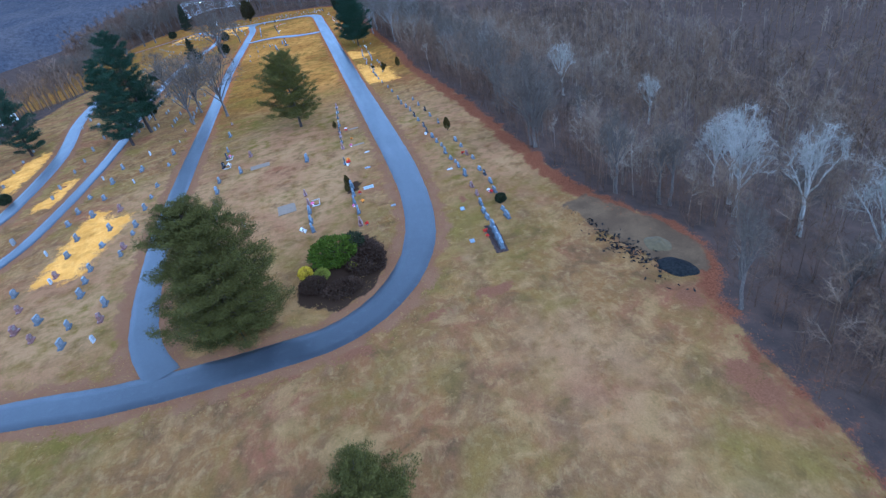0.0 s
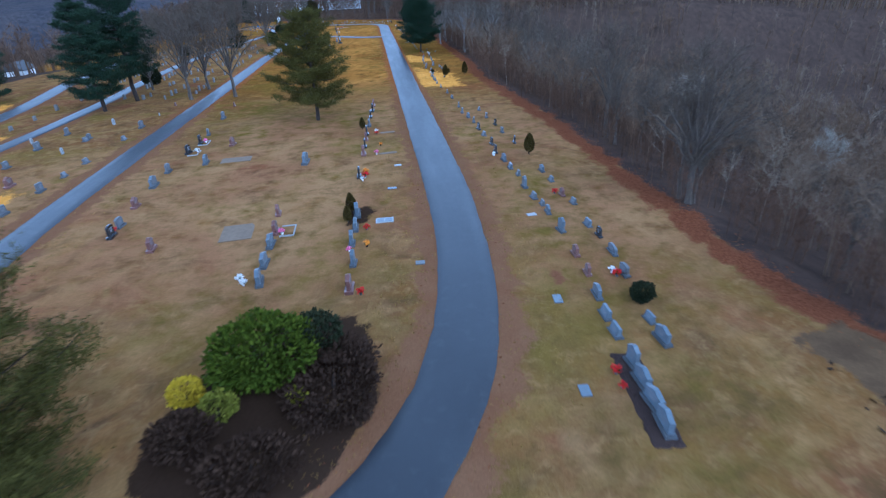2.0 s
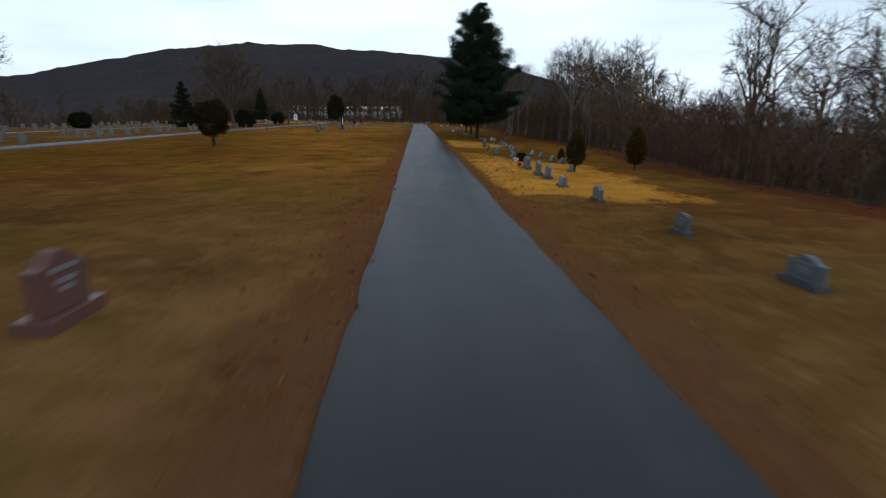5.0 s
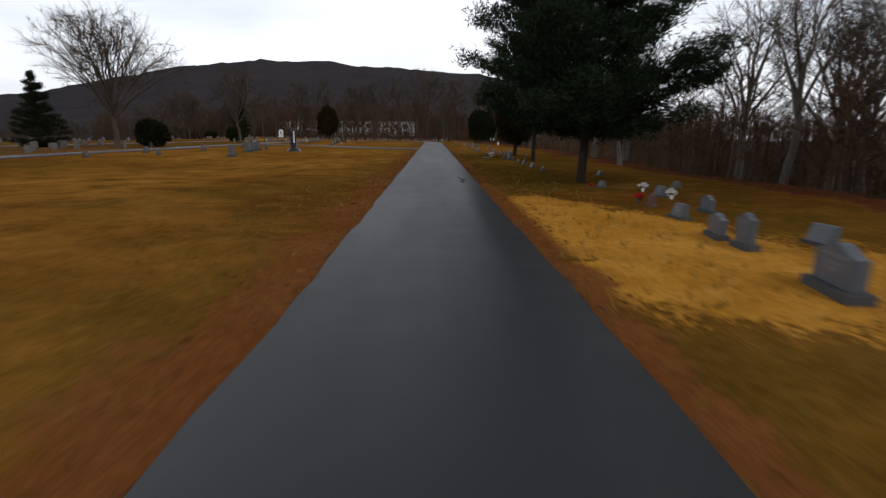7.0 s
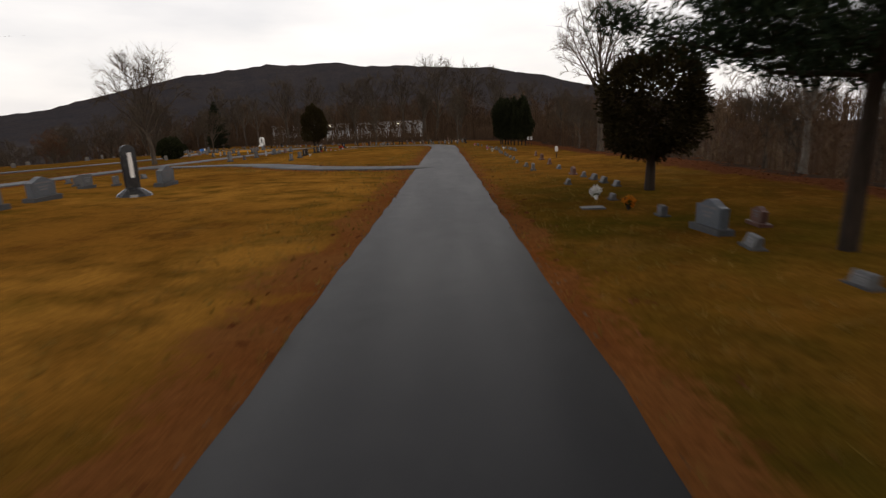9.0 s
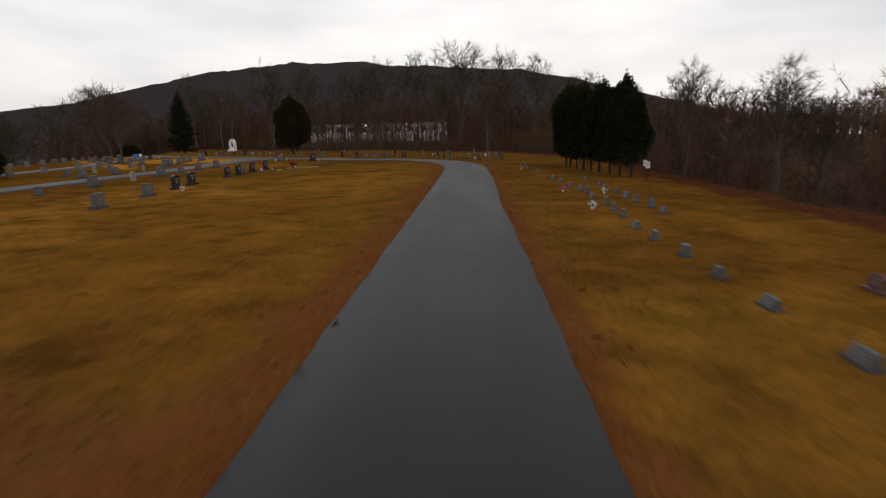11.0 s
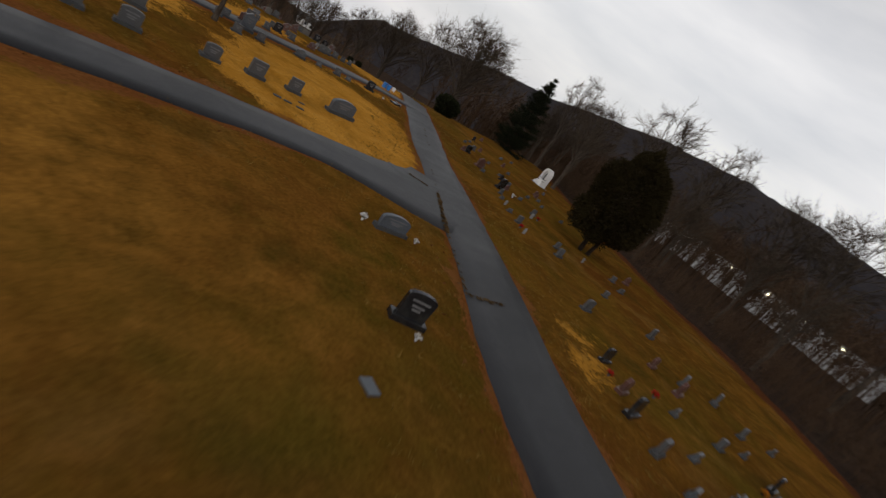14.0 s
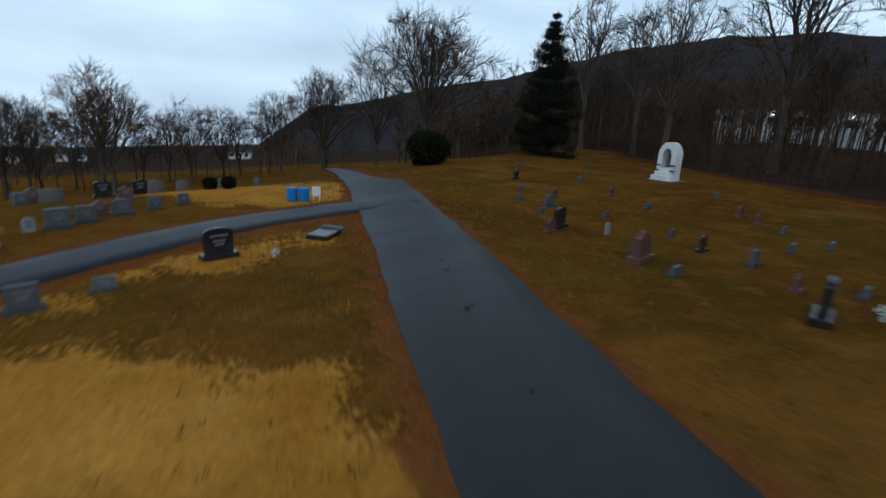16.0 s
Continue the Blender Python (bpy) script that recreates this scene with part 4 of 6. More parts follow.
for i, (x, y, h) in enumerate(((-41, 294, 15), (-34, 297, 14.5), (-24, 299, 14), (-18.5, 296, 15.5), (-11, 297, 16), (-2, 298, 18), (6.8, 297, 16.5), (13.4, 296, 15), (22, 294, 12), (-54, 299, 12), (-62, 303, 14), (-80, 297, 14), (13, 199, 11))):
    k = (1, 3, 4)[i % 3]
    lawn_trees.append(("woodland_tree", k, x, y, 1.15 * h / (11, 12, 10, 13, 9)[k], "tall leafless tree rising from the northern woods"))
for name, k, x, y, s, label in lawn_trees:
    ob = plant(name, bare[k], label, "tree", (x, y, 0), x * 3.0, s * (1.12 if x < -86 else 1.0))


def wood_gap(x, y):
    return float(inside(WOOD_AREA, np.array([x]), np.array([y]))[0])


# the woods' edge: trees one could count
rng_w = random.Random(77)
edge_tree = [plant("woodland_tree", m, "slim leafless grey-brown tree at the woods' edge", "tree", (15 + 2 * i, 60 + 18 * i, 0), i, 0.9, "trees at the woods' edge") for i, m in enumerate(bare[:5] + [slim])]
edge_birch = plant("birch_tree", birch, "pale leafless birch at the woods' edge", "tree", (28, 44, 0), 0.3, 1.0, "pale birches in the woods")
edge_ash = plant("ash_tree", ash, "pale grey leafless ash at the woods' edge", "tree", (14.2, 142.0, 0), 0.4, 0.8, "pale ash trees at the woods' edge")
count = 0
while count < 90:
    k = rng_w.randrange(len(EDGE_LINE) - 1)
    a, b = EDGE_LINE[k], EDGE_LINE[k + 1]
    if rng_w.random() > np.linalg.norm(b - a) / 32 or k == 0:
        continue
    u = rng_w.random()
    x, y = a + (b - a) * u + np.array((rng_w.uniform(-1, 14), rng_w.uniform(-2, 8)))
    if wood_gap(x, y) < 0.9:
        continue
    if -60 < x < -6 and y > 255 and rng_w.random() < 0.65:
        continue
    kind = edge_ash if 104 < y < 165 and rng_w.random() < 0.8 else edge_tree[(1, 3, 5, 1, 5)[rng_w.randrange(5)]]
    again(kind, x + (3.0 if 100 < y < 200 else 0.0), y, rng_w.uniform(0, 360), rng_w.uniform(0.6, 0.9) * (1.15 if 108 < y < 160 else 0.66 if y < 104 or (160 < y < 260 and x > 4) else 1.0))
    count += 1
for i, (x, y, s) in enumerate(((16.6, 146.0, 0.9), (15.4, 151.0, 0.8), (18.8, 153.0, 0.95), (17.4, 158.0, 0.9), (21.0, 148.0, 1.0), (11.6, 161.0, 0.62), (13.4, 165.0, 0.75), (12.6, 169.5, 0.66), (15.6, 171.0, 0.8), (14.4, 176.0, 0.62))):
    again(edge_ash, x, y, 61 * i + 20, s)
for x, y, s in ((25, 40, 0.95), (28, 36, 0.9), (31, 50, 0.8), (36, 96, 1.0), (42, 78, 0.8), (30, 31, 0.9)):
    again(edge_birch, x, y, x * 40, s)


def woods_material(name, *stops):
    """Bark and twig colour that differs from tree to tree."""
    n = Nodes(name)
    r = n.add("ShaderNodeValToRGB", Fac=n.attr("tone"))
    ramp = r.color_ramp
    while len(ramp.elements) < len(stops):
        ramp.elements.new(0.5)
    for e, k, colour in zip(ramp.elements, range(len(stops)), stops):
        e.position, e.color = k / (len(stops) - 1), colour
    col = n.mix(n.calc("MULTIPLY", n.island(), 0.45), r.outputs["Color"], n.mix(0.5, r.outputs["Color"], c4(0.02, 0.015, 0.012)))
    return n.done(col, 0.9, spec=0.06)


M_WOODS = woods_material("brown_grey_winter_woods", c4(0.050, 0.036, 0.026), c4(0.122, 0.076, 0.043), c4(0.142, 0.100, 0.066), c4(0.215, 0.172, 0.126))
M_BRUSH = woods_material("leafless_brush", c4(0.060, 0.034, 0.020), c4(0.100, 0.056, 0.032), c4(0.135, 0.084, 0.052))
M_DARKTWIG = woods_material("dark_brown_woods", c4(0.052, 0.031, 0.019), c4(0.092, 0.056, 0.034), c4(0.130, 0.086, 0.056))


def woods_stuff(name, seed, spots, height, twigs, label, material, slim=1.0, wide=0.26, bare=0.3, trim=0.0, low=0.0):
    """Leafless trees or brush, too many to count, as one mesh: trunks, limbs and twigs in rounded crowns."""
    rng = np.random.default_rng(seed)
    spots = np.asarray(spots)
    n = len(spots)
    drift = np.array([noise.noise((x * 0.045, y * 0.045, seed)) for x, y in spots])
    h = height * rng.uniform(0.62, 1.12, n) * (1 + 0.3 * drift) * (1 - trim * smooth(112, 98, spots[:, 1]) - 2.1 * trim * smooth(166, 186, spots[:, 1])) * (1 - low * smooth(-8, 8, spots[:, 0]))
    tone = np.clip(rng.normal(0.42, 0.20, n) + 0.5 * np.array([noise.noise((x * 0.03, y * 0.03, seed + 7.0)) for x, y in spots]) + (rng.uniform(0, 1, n) < 0.03) * 0.5, 0, 1)
    foot = np.concatenate([spots, (surface(spots[:, 0], spots[:, 1]) - 0.15)[:, None]], 1)
    tip = foot + np.stack([rng.normal(0, 0.05, n) * h, rng.normal(0, 0.05, n) * h, h], 1)
    s, tones = Soup(), []

    def strew(a, b, width, each):
        s.blades(a, b, width, rng)
        tones.append(np.repeat(tone, 3 * each))

    for _ in range(2):
        strew(foot, tip, 0.016 * h * slim, 1)
    limbs = 7
    t = rng.uniform(bare, 0.85, (n, limbs, 1))
    root = foot[:, None] + (tip - foot)[:, None] * t
    a = rng.uniform(0, 2 * np.pi, (n, limbs))
    out = np.stack([np.cos(a), np.sin(a), rng.uniform(0.5, 1.5, (n, limbs))], 2) * (1.15 - 0.7 * t)
    end = root + out * (h[:, None, None] * wide * rng.uniform(0.7, 1.15, (n, limbs, 1)))
    strew(root.reshape(-1, 3), end.reshape(-1, 3), np.repeat(0.009 * h * slim, limbs), limbs)
    k = rng.integers(0, limbs, (n, twigs))
    u = rng.uniform(0.15, 1.0, (n, twigs, 1))
    row = np.arange(n)[:, None]
    b = root[row, k] + (end[row, k] - root[row, k]) * u
    d = rng.normal(0, 1, (n, twigs, 3)) * (0.8, 0.8, 0.55) + out[row, k] * 0.5 + (0, 0, 0.35)
    d /= np.linalg.norm(d, axis=2)[..., None]
    e = b + d * h[:, None, None] * wide * rng.uniform(0.25, 0.62, (n, twigs, 1))
    strew(b.reshape(-1, 3), e.reshape(-1, 3), np.repeat(0.0048 * h * slim, twigs), twigs)
    me = s.mesh(name, material)
    me.attributes.new("tone", "FLOAT", "POINT").data.foreach_set("value", np.concatenate(tones).astype(np.float32))
    return tagged(new(name, me), label, "trees", kind="stuff")


def scatter(seed, x0, x1, y0, y1, count, test):
    rng = np.random.default_rng(seed)
    out = []
    while len(out) < count:
        x, y = rng.uniform(x0, x1, 4000), rng.uniform(y0, y1, 4000)
        ok = test(x, y)
        out += list(zip(x[ok], y[ok]))
    return out[:count]


def rim(x, y):
    d = inside(WOOD_AREA, x, y)
    return (d > 0.3) & (d < 14)


def near_slope(x, y):
    d = inside(WOOD_AREA, x, y)
    return (d > 1.5) & (d < 42)


def behind_hall(x, y):
    return (y > 392) | ((x > 3) & (inside(WOOD_AREA, x, y) > 5)) | ((x < -72) & (y > 330))


woods_stuff("woods", 61, scatter(61, 10, 62, -40, 250, 2300, near_slope), 8.2, 150, "dense leafless grey-brown winter woods", M_WOODS, 0.95, trim=0.22)
woods_stuff("woods_beyond", 69, scatter(69, 50, 120, -60, 270, 2300, lambda x, y: inside(WOOD_AREA, x, y) > 42), 10.0, 70, "leafless brown woods falling away eastward", M_WOODS, 1.5)
woods_stuff("far_woods", 62, scatter(62, 115, 320, -60, 430, 2200, lambda x, y: x > 115), 12.0, 40, "distant leafless winter woods", M_WOODS, 2.2)
woods_stuff("north_woods", 63, scatter(63, -130, 110, 262, 455, 3600, behind_hall), 17.0, 80, "leafless brown woods at the foot of the ridge", M_DARKTWIG, 1.9, 0.2, 0.12, low=0.45)
woods_stuff("west_woods", 64, scatter(64, -210, -74, 20, 215, 1900, lambda x, y: (x < -74 - 6 * np.sin(y * 0.13)) & ((y > 90) | (x < -90))), 11.0, 50, "distant leafless woods past the graves", M_DARKTWIG, 1.8)
woods_stuff("valley_woods", 68, scatter(68, -330, -122, 200, 420, 520, lambda x, y: y < 300 - (x + 106) * 0.6), 7.5, 50, "low distant leafless woods in the valley", M_WOODS, 1.6)
woods_stuff("west_tree_line", 70, scatter(70, -132, -97, 196, 312, 95, lambda x, y: y < 312 + (x + 97) * 0.3), 10.0, 150, "line of leafless trees past the far graves", M_DARKTWIG, 0.9, 0.32, 0.22)
woods_stuff("brush", 65, scatter(65, 9, 40, -30, 262, 2900, rim), 4.3, 110, "tangled leafless brush along the woods' edge", M_BRUSH, 0.85, 0.32, 0.06, trim=0.2)
woods_stuff("brush_north", 66, scatter(66, -100, 20, 246, 345, 2700, rim), 2.6, 80, "tangled leafless brush behind the graves", M_DARKTWIG, 1.2, 0.34, 0.08)
woods_stuff("tree_screen", 67, scatter(67, -80, 8, 288, 366, 1000, lambda x, y: inside(WOOD_AREA, x, y) > 4), 10.5, 60, "thin leafless trees before the white hall", M_DARKTWIG, 1.0, 0.2, 0.25)


# ---------------- graves ----------------
def tablet(width, height, thick, style):
    """An upright slab, its face towards +x, its width along y."""
    h, w = height, width / 2
    if style == "arch":
        top = [(w * math.cos(a), h - 0.16 * width + 0.16 * width * math.sin(a)) for a in np.linspace(0, math.pi, 11)]
    elif style == "round":
        top = [(w * math.cos(a), h - w * 0.8 + w * 0.8 * math.sin(a)) for a in np.linspace(0, math.pi, 13)]
    elif style == "serpentine":
        top = [(w * u, h - 0.10 + 0.10 * math.cos(u * math.pi) * (1 - 0.35 * abs(u))) for u in np.linspace(1, -1, 11)]
    elif style == "heart":
        top = [(w * u, h * (0.82 + 0.18 * math.sqrt(max(0.0, 1 - (2 * abs(u) - 1) ** 2)) - 0.06 * (abs(u) < 0.08))) for u in np.linspace(1, -1, 15)]
    else:
        top = [(w, h), (-w, h)]
    outline = [(w * (0.97 if style != "flat" else 1), 0.0)] + top + [(-w * (0.97 if style != "flat" else 1), 0.0)]
    bm = bmesh.new()
    back = [bm.verts.new((-thick / 2, y, z)) for y, z in outline]
    lean = 0.35 * height if style == "slant" else 0.0
    front = [bm.verts.new((thick / 2 + (lean * (1 - z / h) if lean else 0), y, z)) for y, z in outline]
    bm.faces.new(list(reversed(back)))
    face = bm.faces.new(front)
    n = len(outline)
    for i in range(n):
        j = (i + 1) % n
        bm.faces.new((back[i], back[j], front[j], front[i]))
    bmesh.ops.recalc_face_normals(bm, faces=bm.faces)
    bmesh.ops.bevel(bm, geom=[e for e in bm.edges if e.calc_face_angle(0) > 0.9], offset=0.012, segments=2, affect="EDGES")
    return bm


def lettering(width, height, x, tilt=0.0):
    """Rows of plain bars where an inscription stands."""
    bm = bmesh.new()
    for z, share in ((0.70, 0.62), (0.50, 0.44), (0.36, 0.30)):
        w = width * share / 2
        lift = tilt * (1 - z)
        box(bm, x + lift - 0.004, -w, height * z - 0.028, x + lift + 0.006, w, height * z + 0.028)
    return bm


def headstone(style, width, height, thick, stone, label, base=0.16, letters=M_CUT):
    root = tagged(new("headstone"), label, "headstone", "headstones in the lawn")
    if base:
        b = 0.10 if style != "slant" else 0.08
        part("base", boxes((-thick / 2 - b, -width / 2 - 0.10, -0.10, thick / 2 + b + (0.30 * height if style == "slant" else 0), width / 2 + 0.10, base), bevel=0.015), M_PLINTH if stone in (M_GREY, M_BLUE, M_PALE) else stone, root, "rough dark granite base" if stone in (M_GREY, M_BLUE, M_PALE) else "")
    part("tablet", tablet(width, height, thick, style), stone, root, place=(0, 0, base))
    tilt = 0.35 * height if style == "slant" else 0.0
    part("inscription", lettering(width, height, thick / 2, tilt), letters, root, "rows of pale cut lettering", place=(0, 0, base))
    root.location = (0, 0, -40)
    return root


STONES = {
    "long_blue": headstone("arch", 1.45, 0.62, 0.22, M_BLUE, "long low blue-grey granite headstone with arched top"),
    "arch_grey": headstone("arch", 0.80, 0.62, 0.20, M_GREY, "grey granite headstone with an arched top"),
    "flat_grey": headstone("flat", 0.72, 0.60, 0.20, M_GREY, "square-topped grey granite headstone on a base"),
    "wide_blue": headstone("serpentine", 1.05, 0.66, 0.22, M_BLUE, "wide blue-grey granite headstone with wavy top"),
    "tall_blue": headstone("serpentine", 0.70, 0.86, 0.20, M_BLUE, "tall blue-grey granite headstone with wavy top"),
    "black": headstone("arch", 0.80, 0.72, 0.16, M_BLACK, "polished black granite headstone on a dark base"),
    "red": headstone("serpentine", 0.76, 0.66, 0.20, M_RED, "rose-brown granite headstone with wavy top"),
    "slant_grey": headstone("slant", 0.66, 0.36, 0.14, M_GREY, "low slanted grey granite grave marker", 0.08),
    "slant_blue": headstone("slant", 0.78, 0.40, 0.14, M_BLUE, "low slanted blue-grey granite grave marker", 0.08),
    "old_pale": headstone("round", 0.46, 0.66, 0.10, M_PALE, "small weathered pale round-topped headstone", 0.0, M_GREY),
    "old_grey": headstone("flat", 0.50, 0.48, 0.24, M_GREY, "small worn grey block headstone", 0.10),
}
chooser = random.Random(404)


def grave_size(x, y):
    """The usual size of the stones in each part of the ground."""
    if y < 100:
        return 1.0 if x > 0 else 1.12
    if y < 192:
        return 0.7 if y < 153 else 0.66
    if x > -14 and y < 236:
        return 0.56 if x > 0 else 0.9
    if y < 246 and -36 < x < -14:
        return 0.85 if x > -17 else 0.95
    return 0.62 if x < -24 else 0.82


def set_stone(x, y, facing, kinds, scale=None):
    """Stands a headstone on the turf; facing 0 looks east, 180 west."""
    key = chooser.choice(kinds)
    ob = copy_thing(STONES[key], pose(x, y, land(x, y) - 0.01, chooser.gauss(0, 0.8), chooser.gauss(0, 1.2), facing + chooser.gauss(0, 4)))
    s = scale or chooser.uniform(0.8, 1.02) * grave_size(x, y)
    ob.scale = (s, s, s * (0.78 if 98 < y < 200 and x > 0 and not scale else 1.0))
    return ob


FAR = []


def far_row(ys, at):
    """Worn stones too far off to tell apart, gathered for one mesh."""
    for y in ys:
        FAR.append((float(np.interp(y, [k[0] for k in at], [k[1] for k in at])) + chooser.gauss(0, 0.1), y))


def set_row(ys, at, facing, kinds):
    """A row along the lawn: at holds (y, x) knots of its line."""
    for y in ys:
        set_stone(float(np.interp(y, [k[0] for k in at], [k[1] for k in at])) + chooser.gauss(0, 0.06), y, facing, kinds)


LOW = ["slant_grey", "slant_blue", "slant_grey", "wide_blue", "old_grey", "red"]
SLANTS = ["slant_grey", "slant_blue", "slant_grey", "old_grey"]
OLD = ["flat_grey", "arch_grey", "old_grey", "old_pale", "slant_grey", "flat_grey", "red"]
# either side of the lane, south part
for y, kind in ((42.5, "wide_blue"), (43.5, "wide_blue"), (44.6, "wide_blue"), (45.7, "tall_blue")):
    set_stone(4.0 + 0.12 * (y - 42), y, 180, [kind], 0.95)
for x, y, kind, size in ((4.7, 47.7, "slant_blue", 1.1), (4.8, 49.0, "slant_blue", 1.1), (5.0, 50.6, "wide_blue", 0.9), (5.3, 52.6, "red", 0.85), (5.4, 54.6, "red", 0.9), (5.6, 57.6, "tall_blue", 1.0), (5.7, 60.4, "wide_blue", 0.8), (5.8, 61.8, "slant_grey", 0.9), (5.6, 63.1, "slant_grey", 1.1), (5.5, 65.3, "tall_blue", 1.0),
                         (5.8, 68.0, "slant_grey", 1.0), (5.6, 69.7, "slant_blue", 1.0), (5.5, 71.7, "wide_blue", 0.9), (5.3, 74.0, "black", 0.95), (5.5, 76.5, "black", 0.9), (5.5, 79.8, "slant_grey", 1.1), (5.4, 82.2, "black", 0.95), (5.5, 85.4, "arch_grey", 0.9), (5.3, 87.7, "wide_blue", 0.85), (5.0, 90.0, "flat_grey", 0.9), (5.1, 93.0, "arch_grey", 0.9),
                         (6.3, 46.9, "wide_blue", 1.0), (6.5, 48.3, "slant_blue", 0.9), (7.0, 52.1, "arch_grey", 0.95), (7.4, 54.4, "long_blue", 0.75), (7.5, 56.5, "black", 0.8), (7.5, 58.1, "slant_blue", 1.0), (7.9, 61.7, "slant_grey", 1.0), (7.6, 63.2, "red", 0.85), (7.8, 66.1, "slant_grey", 1.0), (7.7, 68.3, "wide_blue", 0.8), (7.6, 76.4, "black", 0.9), (7.4, 80.4, "flat_grey", 0.85), (7.4, 83.6, "black", 0.85), (7.2, 87.0, "arch_grey", 0.85), (7.1, 90.5, "slant_grey", 1.0)):
    set_stone(x, y, 180, [kind], size * 0.86)
set_row([53.6, 56.2, 58.7, 60.9, 63.2], [(53, -6.8), (64, -6.5)], 0, ["tall_blue", "wide_blue", "tall_blue", "red"])
set_row([70.8, 76.6, 79.0, 81.6, 83.8, 87.2, 91.0, 94.0, 96.9], [(71, -6.6), (76, -6.1), (84, -5.8), (97, -5.0)], 0, ["black", "black", "red", "black", "arch_grey"])
set_row([55.5, 57.5, 59.9], [(55, -11.5), (60, -11.7)], 0, ["wide_blue", "tall_blue"])
set_row([61.7, 64.6], [(61, -11.5), (65, -11.9)], 0, ["red", "black"])
set_stone(-11.2, 75.8, 0, ["wide_blue"], 1.2)
set_row([63.2, 64.8, 68.4, 73.0, 76.6, 81.9, 85.2, 88.8, 96.6, 103.5], [(63, -22.2), (75, -23.2), (85, -22.7), (104, -23.2)], 0, ["black", "red", "wide_blue", "arch_grey"])
for x, y in ((-18.9, 60.8), (-20.2, 78.0), (-19.1, 83.6)):
    set_stone(x, y, 0, ["red", "wide_blue", "arch_grey"])
# older ground west of the narrow lane
set_row([46.9, 50.0, 52.5, 62.2, 63.8, 67.2, 69.3, 74.1, 77.7, 81.6, 89.8, 95.0, 101.0, 107.0], [(46, -30.6), (56, -31.4), (62, -32.2), (110, -31.9)], 0, OLD)
set_row([47.5, 50.4, 55.6, 58.2, 60.7, 66.0, 70.5, 76.2, 85.5, 90.3, 91.4, 98.0], [(47, -33.4), (60, -34.8), (76, -35.7), (98, -36.2)], 0, OLD)
set_row([49.9, 52.8, 60.4, 61.7, 65.9, 70.0, 76.4, 82.0, 88.0, 94.0], [(49, -36.7), (53, -37.1), (61, -38.8), (76, -39.1), (94, -39.6)], 0, OLD)
set_row([52.1, 56.2, 59.9, 68.0, 75.5, 79.0, 84.0, 91.0], [(52, -38.9), (56, -40.0), (60, -42.2), (75, -41.8), (91, -41.6)], 0, OLD)
far_row([74.3, 88.0, 92.0, 99.0, 104.0, 110.0, 117.0], [(74, -48.0), (117, -48.6)])
far_row([86.0, 90.0, 97.0, 101.0, 108.0, 114.0, 121.0], [(86, -58.0), (121, -63.0)])
for k, x in enumerate((-31.6, -35.0, -38.4, -41.6)):
    far_row([112 + 2.6 * i + 1.1 * k + chooser.uniform(-1, 1) for i in range(30) if chooser.random() < 0.72], [(110, x), (190, x + 0.5)])
for k, x in enumerate((-49.0, -53.0, -57.0)):
    far_row([128 + 3.2 * i + chooser.uniform(-1, 1) for i in range(28) if chooser.random() < 0.7], [(125, x), (220, x)])
# beside the straight lane
for x, y, kind, size in ((5.0, 98.0, "wide_blue", 0.8), (4.9, 101.5, "arch_grey", 0.8), (4.6, 106.0, "wide_blue", 0.8), (4.5, 109.4, "slant_blue", 1.0), (4.5, 111.7, "wide_blue", 0.92), (4.4, 113.0, "wide_blue", 1.0), (4.4, 115.4, "wide_blue", 1.0), (4.9, 117.8, "slant_blue", 0.9), (5.1, 122.6, "slant_grey", 1.1), (4.4, 125.0, "wide_blue", 0.95), (4.8, 127.4, "red", 0.6), (5.0, 129.4, "slant_blue", 0.9), (4.7, 131.1, "slant_grey", 1.0),
                         (4.8, 134.2, "wide_blue", 1.05), (5.1, 136.6, "tall_blue", 0.8), (5.1, 137.5, "wide_blue", 0.75), (5.5, 139.7, "slant_grey", 1.0), (5.6, 141.6, "red", 0.6), (6.2, 114.2, "slant_grey", 0.9), (6.9, 118.4, "slant_grey", 1.0), (6.8, 119.9, "slant_blue", 0.9), (7.0, 123.4, "slant_grey", 1.0), (6.9, 125.5, "slant_blue", 0.9), (6.0, 127.7, "slant_grey", 1.2), (6.3, 130.4, "slant_blue", 1.0),
                         (6.4, 132.8, "slant_grey", 1.0), (6.5, 134.8, "slant_grey", 1.0), (6.6, 136.8, "slant_blue", 1.0), (6.6, 140.7, "wide_blue", 0.7), (7.0, 144.2, "slant_grey", 1.0)):
    set_stone(x, y, 180, [kind], size * 0.74)
for x, y in ((6.0, 146.8), (7.3, 151.2), (8.6, 146.6)):
    set_stone(x, y, 180, ["red", "slant_grey"])
set_stone(5.3, 165.0, 180, ["wide_blue"], 0.8)
set_row([153.5, 156.0, 158.4, 161.2, 163.5, 167.1, 170.2, 174.6, 181.5, 184.5, 188.0, 191.5], [(153, 5.2), (165, 5.3), (171, 5.0), (181, 4.5), (192, 4.9)], 180, SLANTS + ["arch_grey"])
set_row([165.6, 173.3, 174.5, 175.7, 177.0, 178.2, 182.0, 186.0, 190.0, 194.0], [(165, 6.6), (173, 6.2), (178, 5.8), (194, 6.8)], 180, LOW)
set_row([193.4, 195.0, 196.6, 198.2, 199.7, 201.5, 202.8, 204.4, 206.4, 208.2, 209.4, 210.9, 213.1, 214.7, 219.9, 223.6, 227.0, 230.3], [(192.0, 4.8), (199.1, 4.8), (209.0, 5.3), (215.0, 4.9), (223.5, 4.4), (230.4, 4.7)], 180, SLANTS)
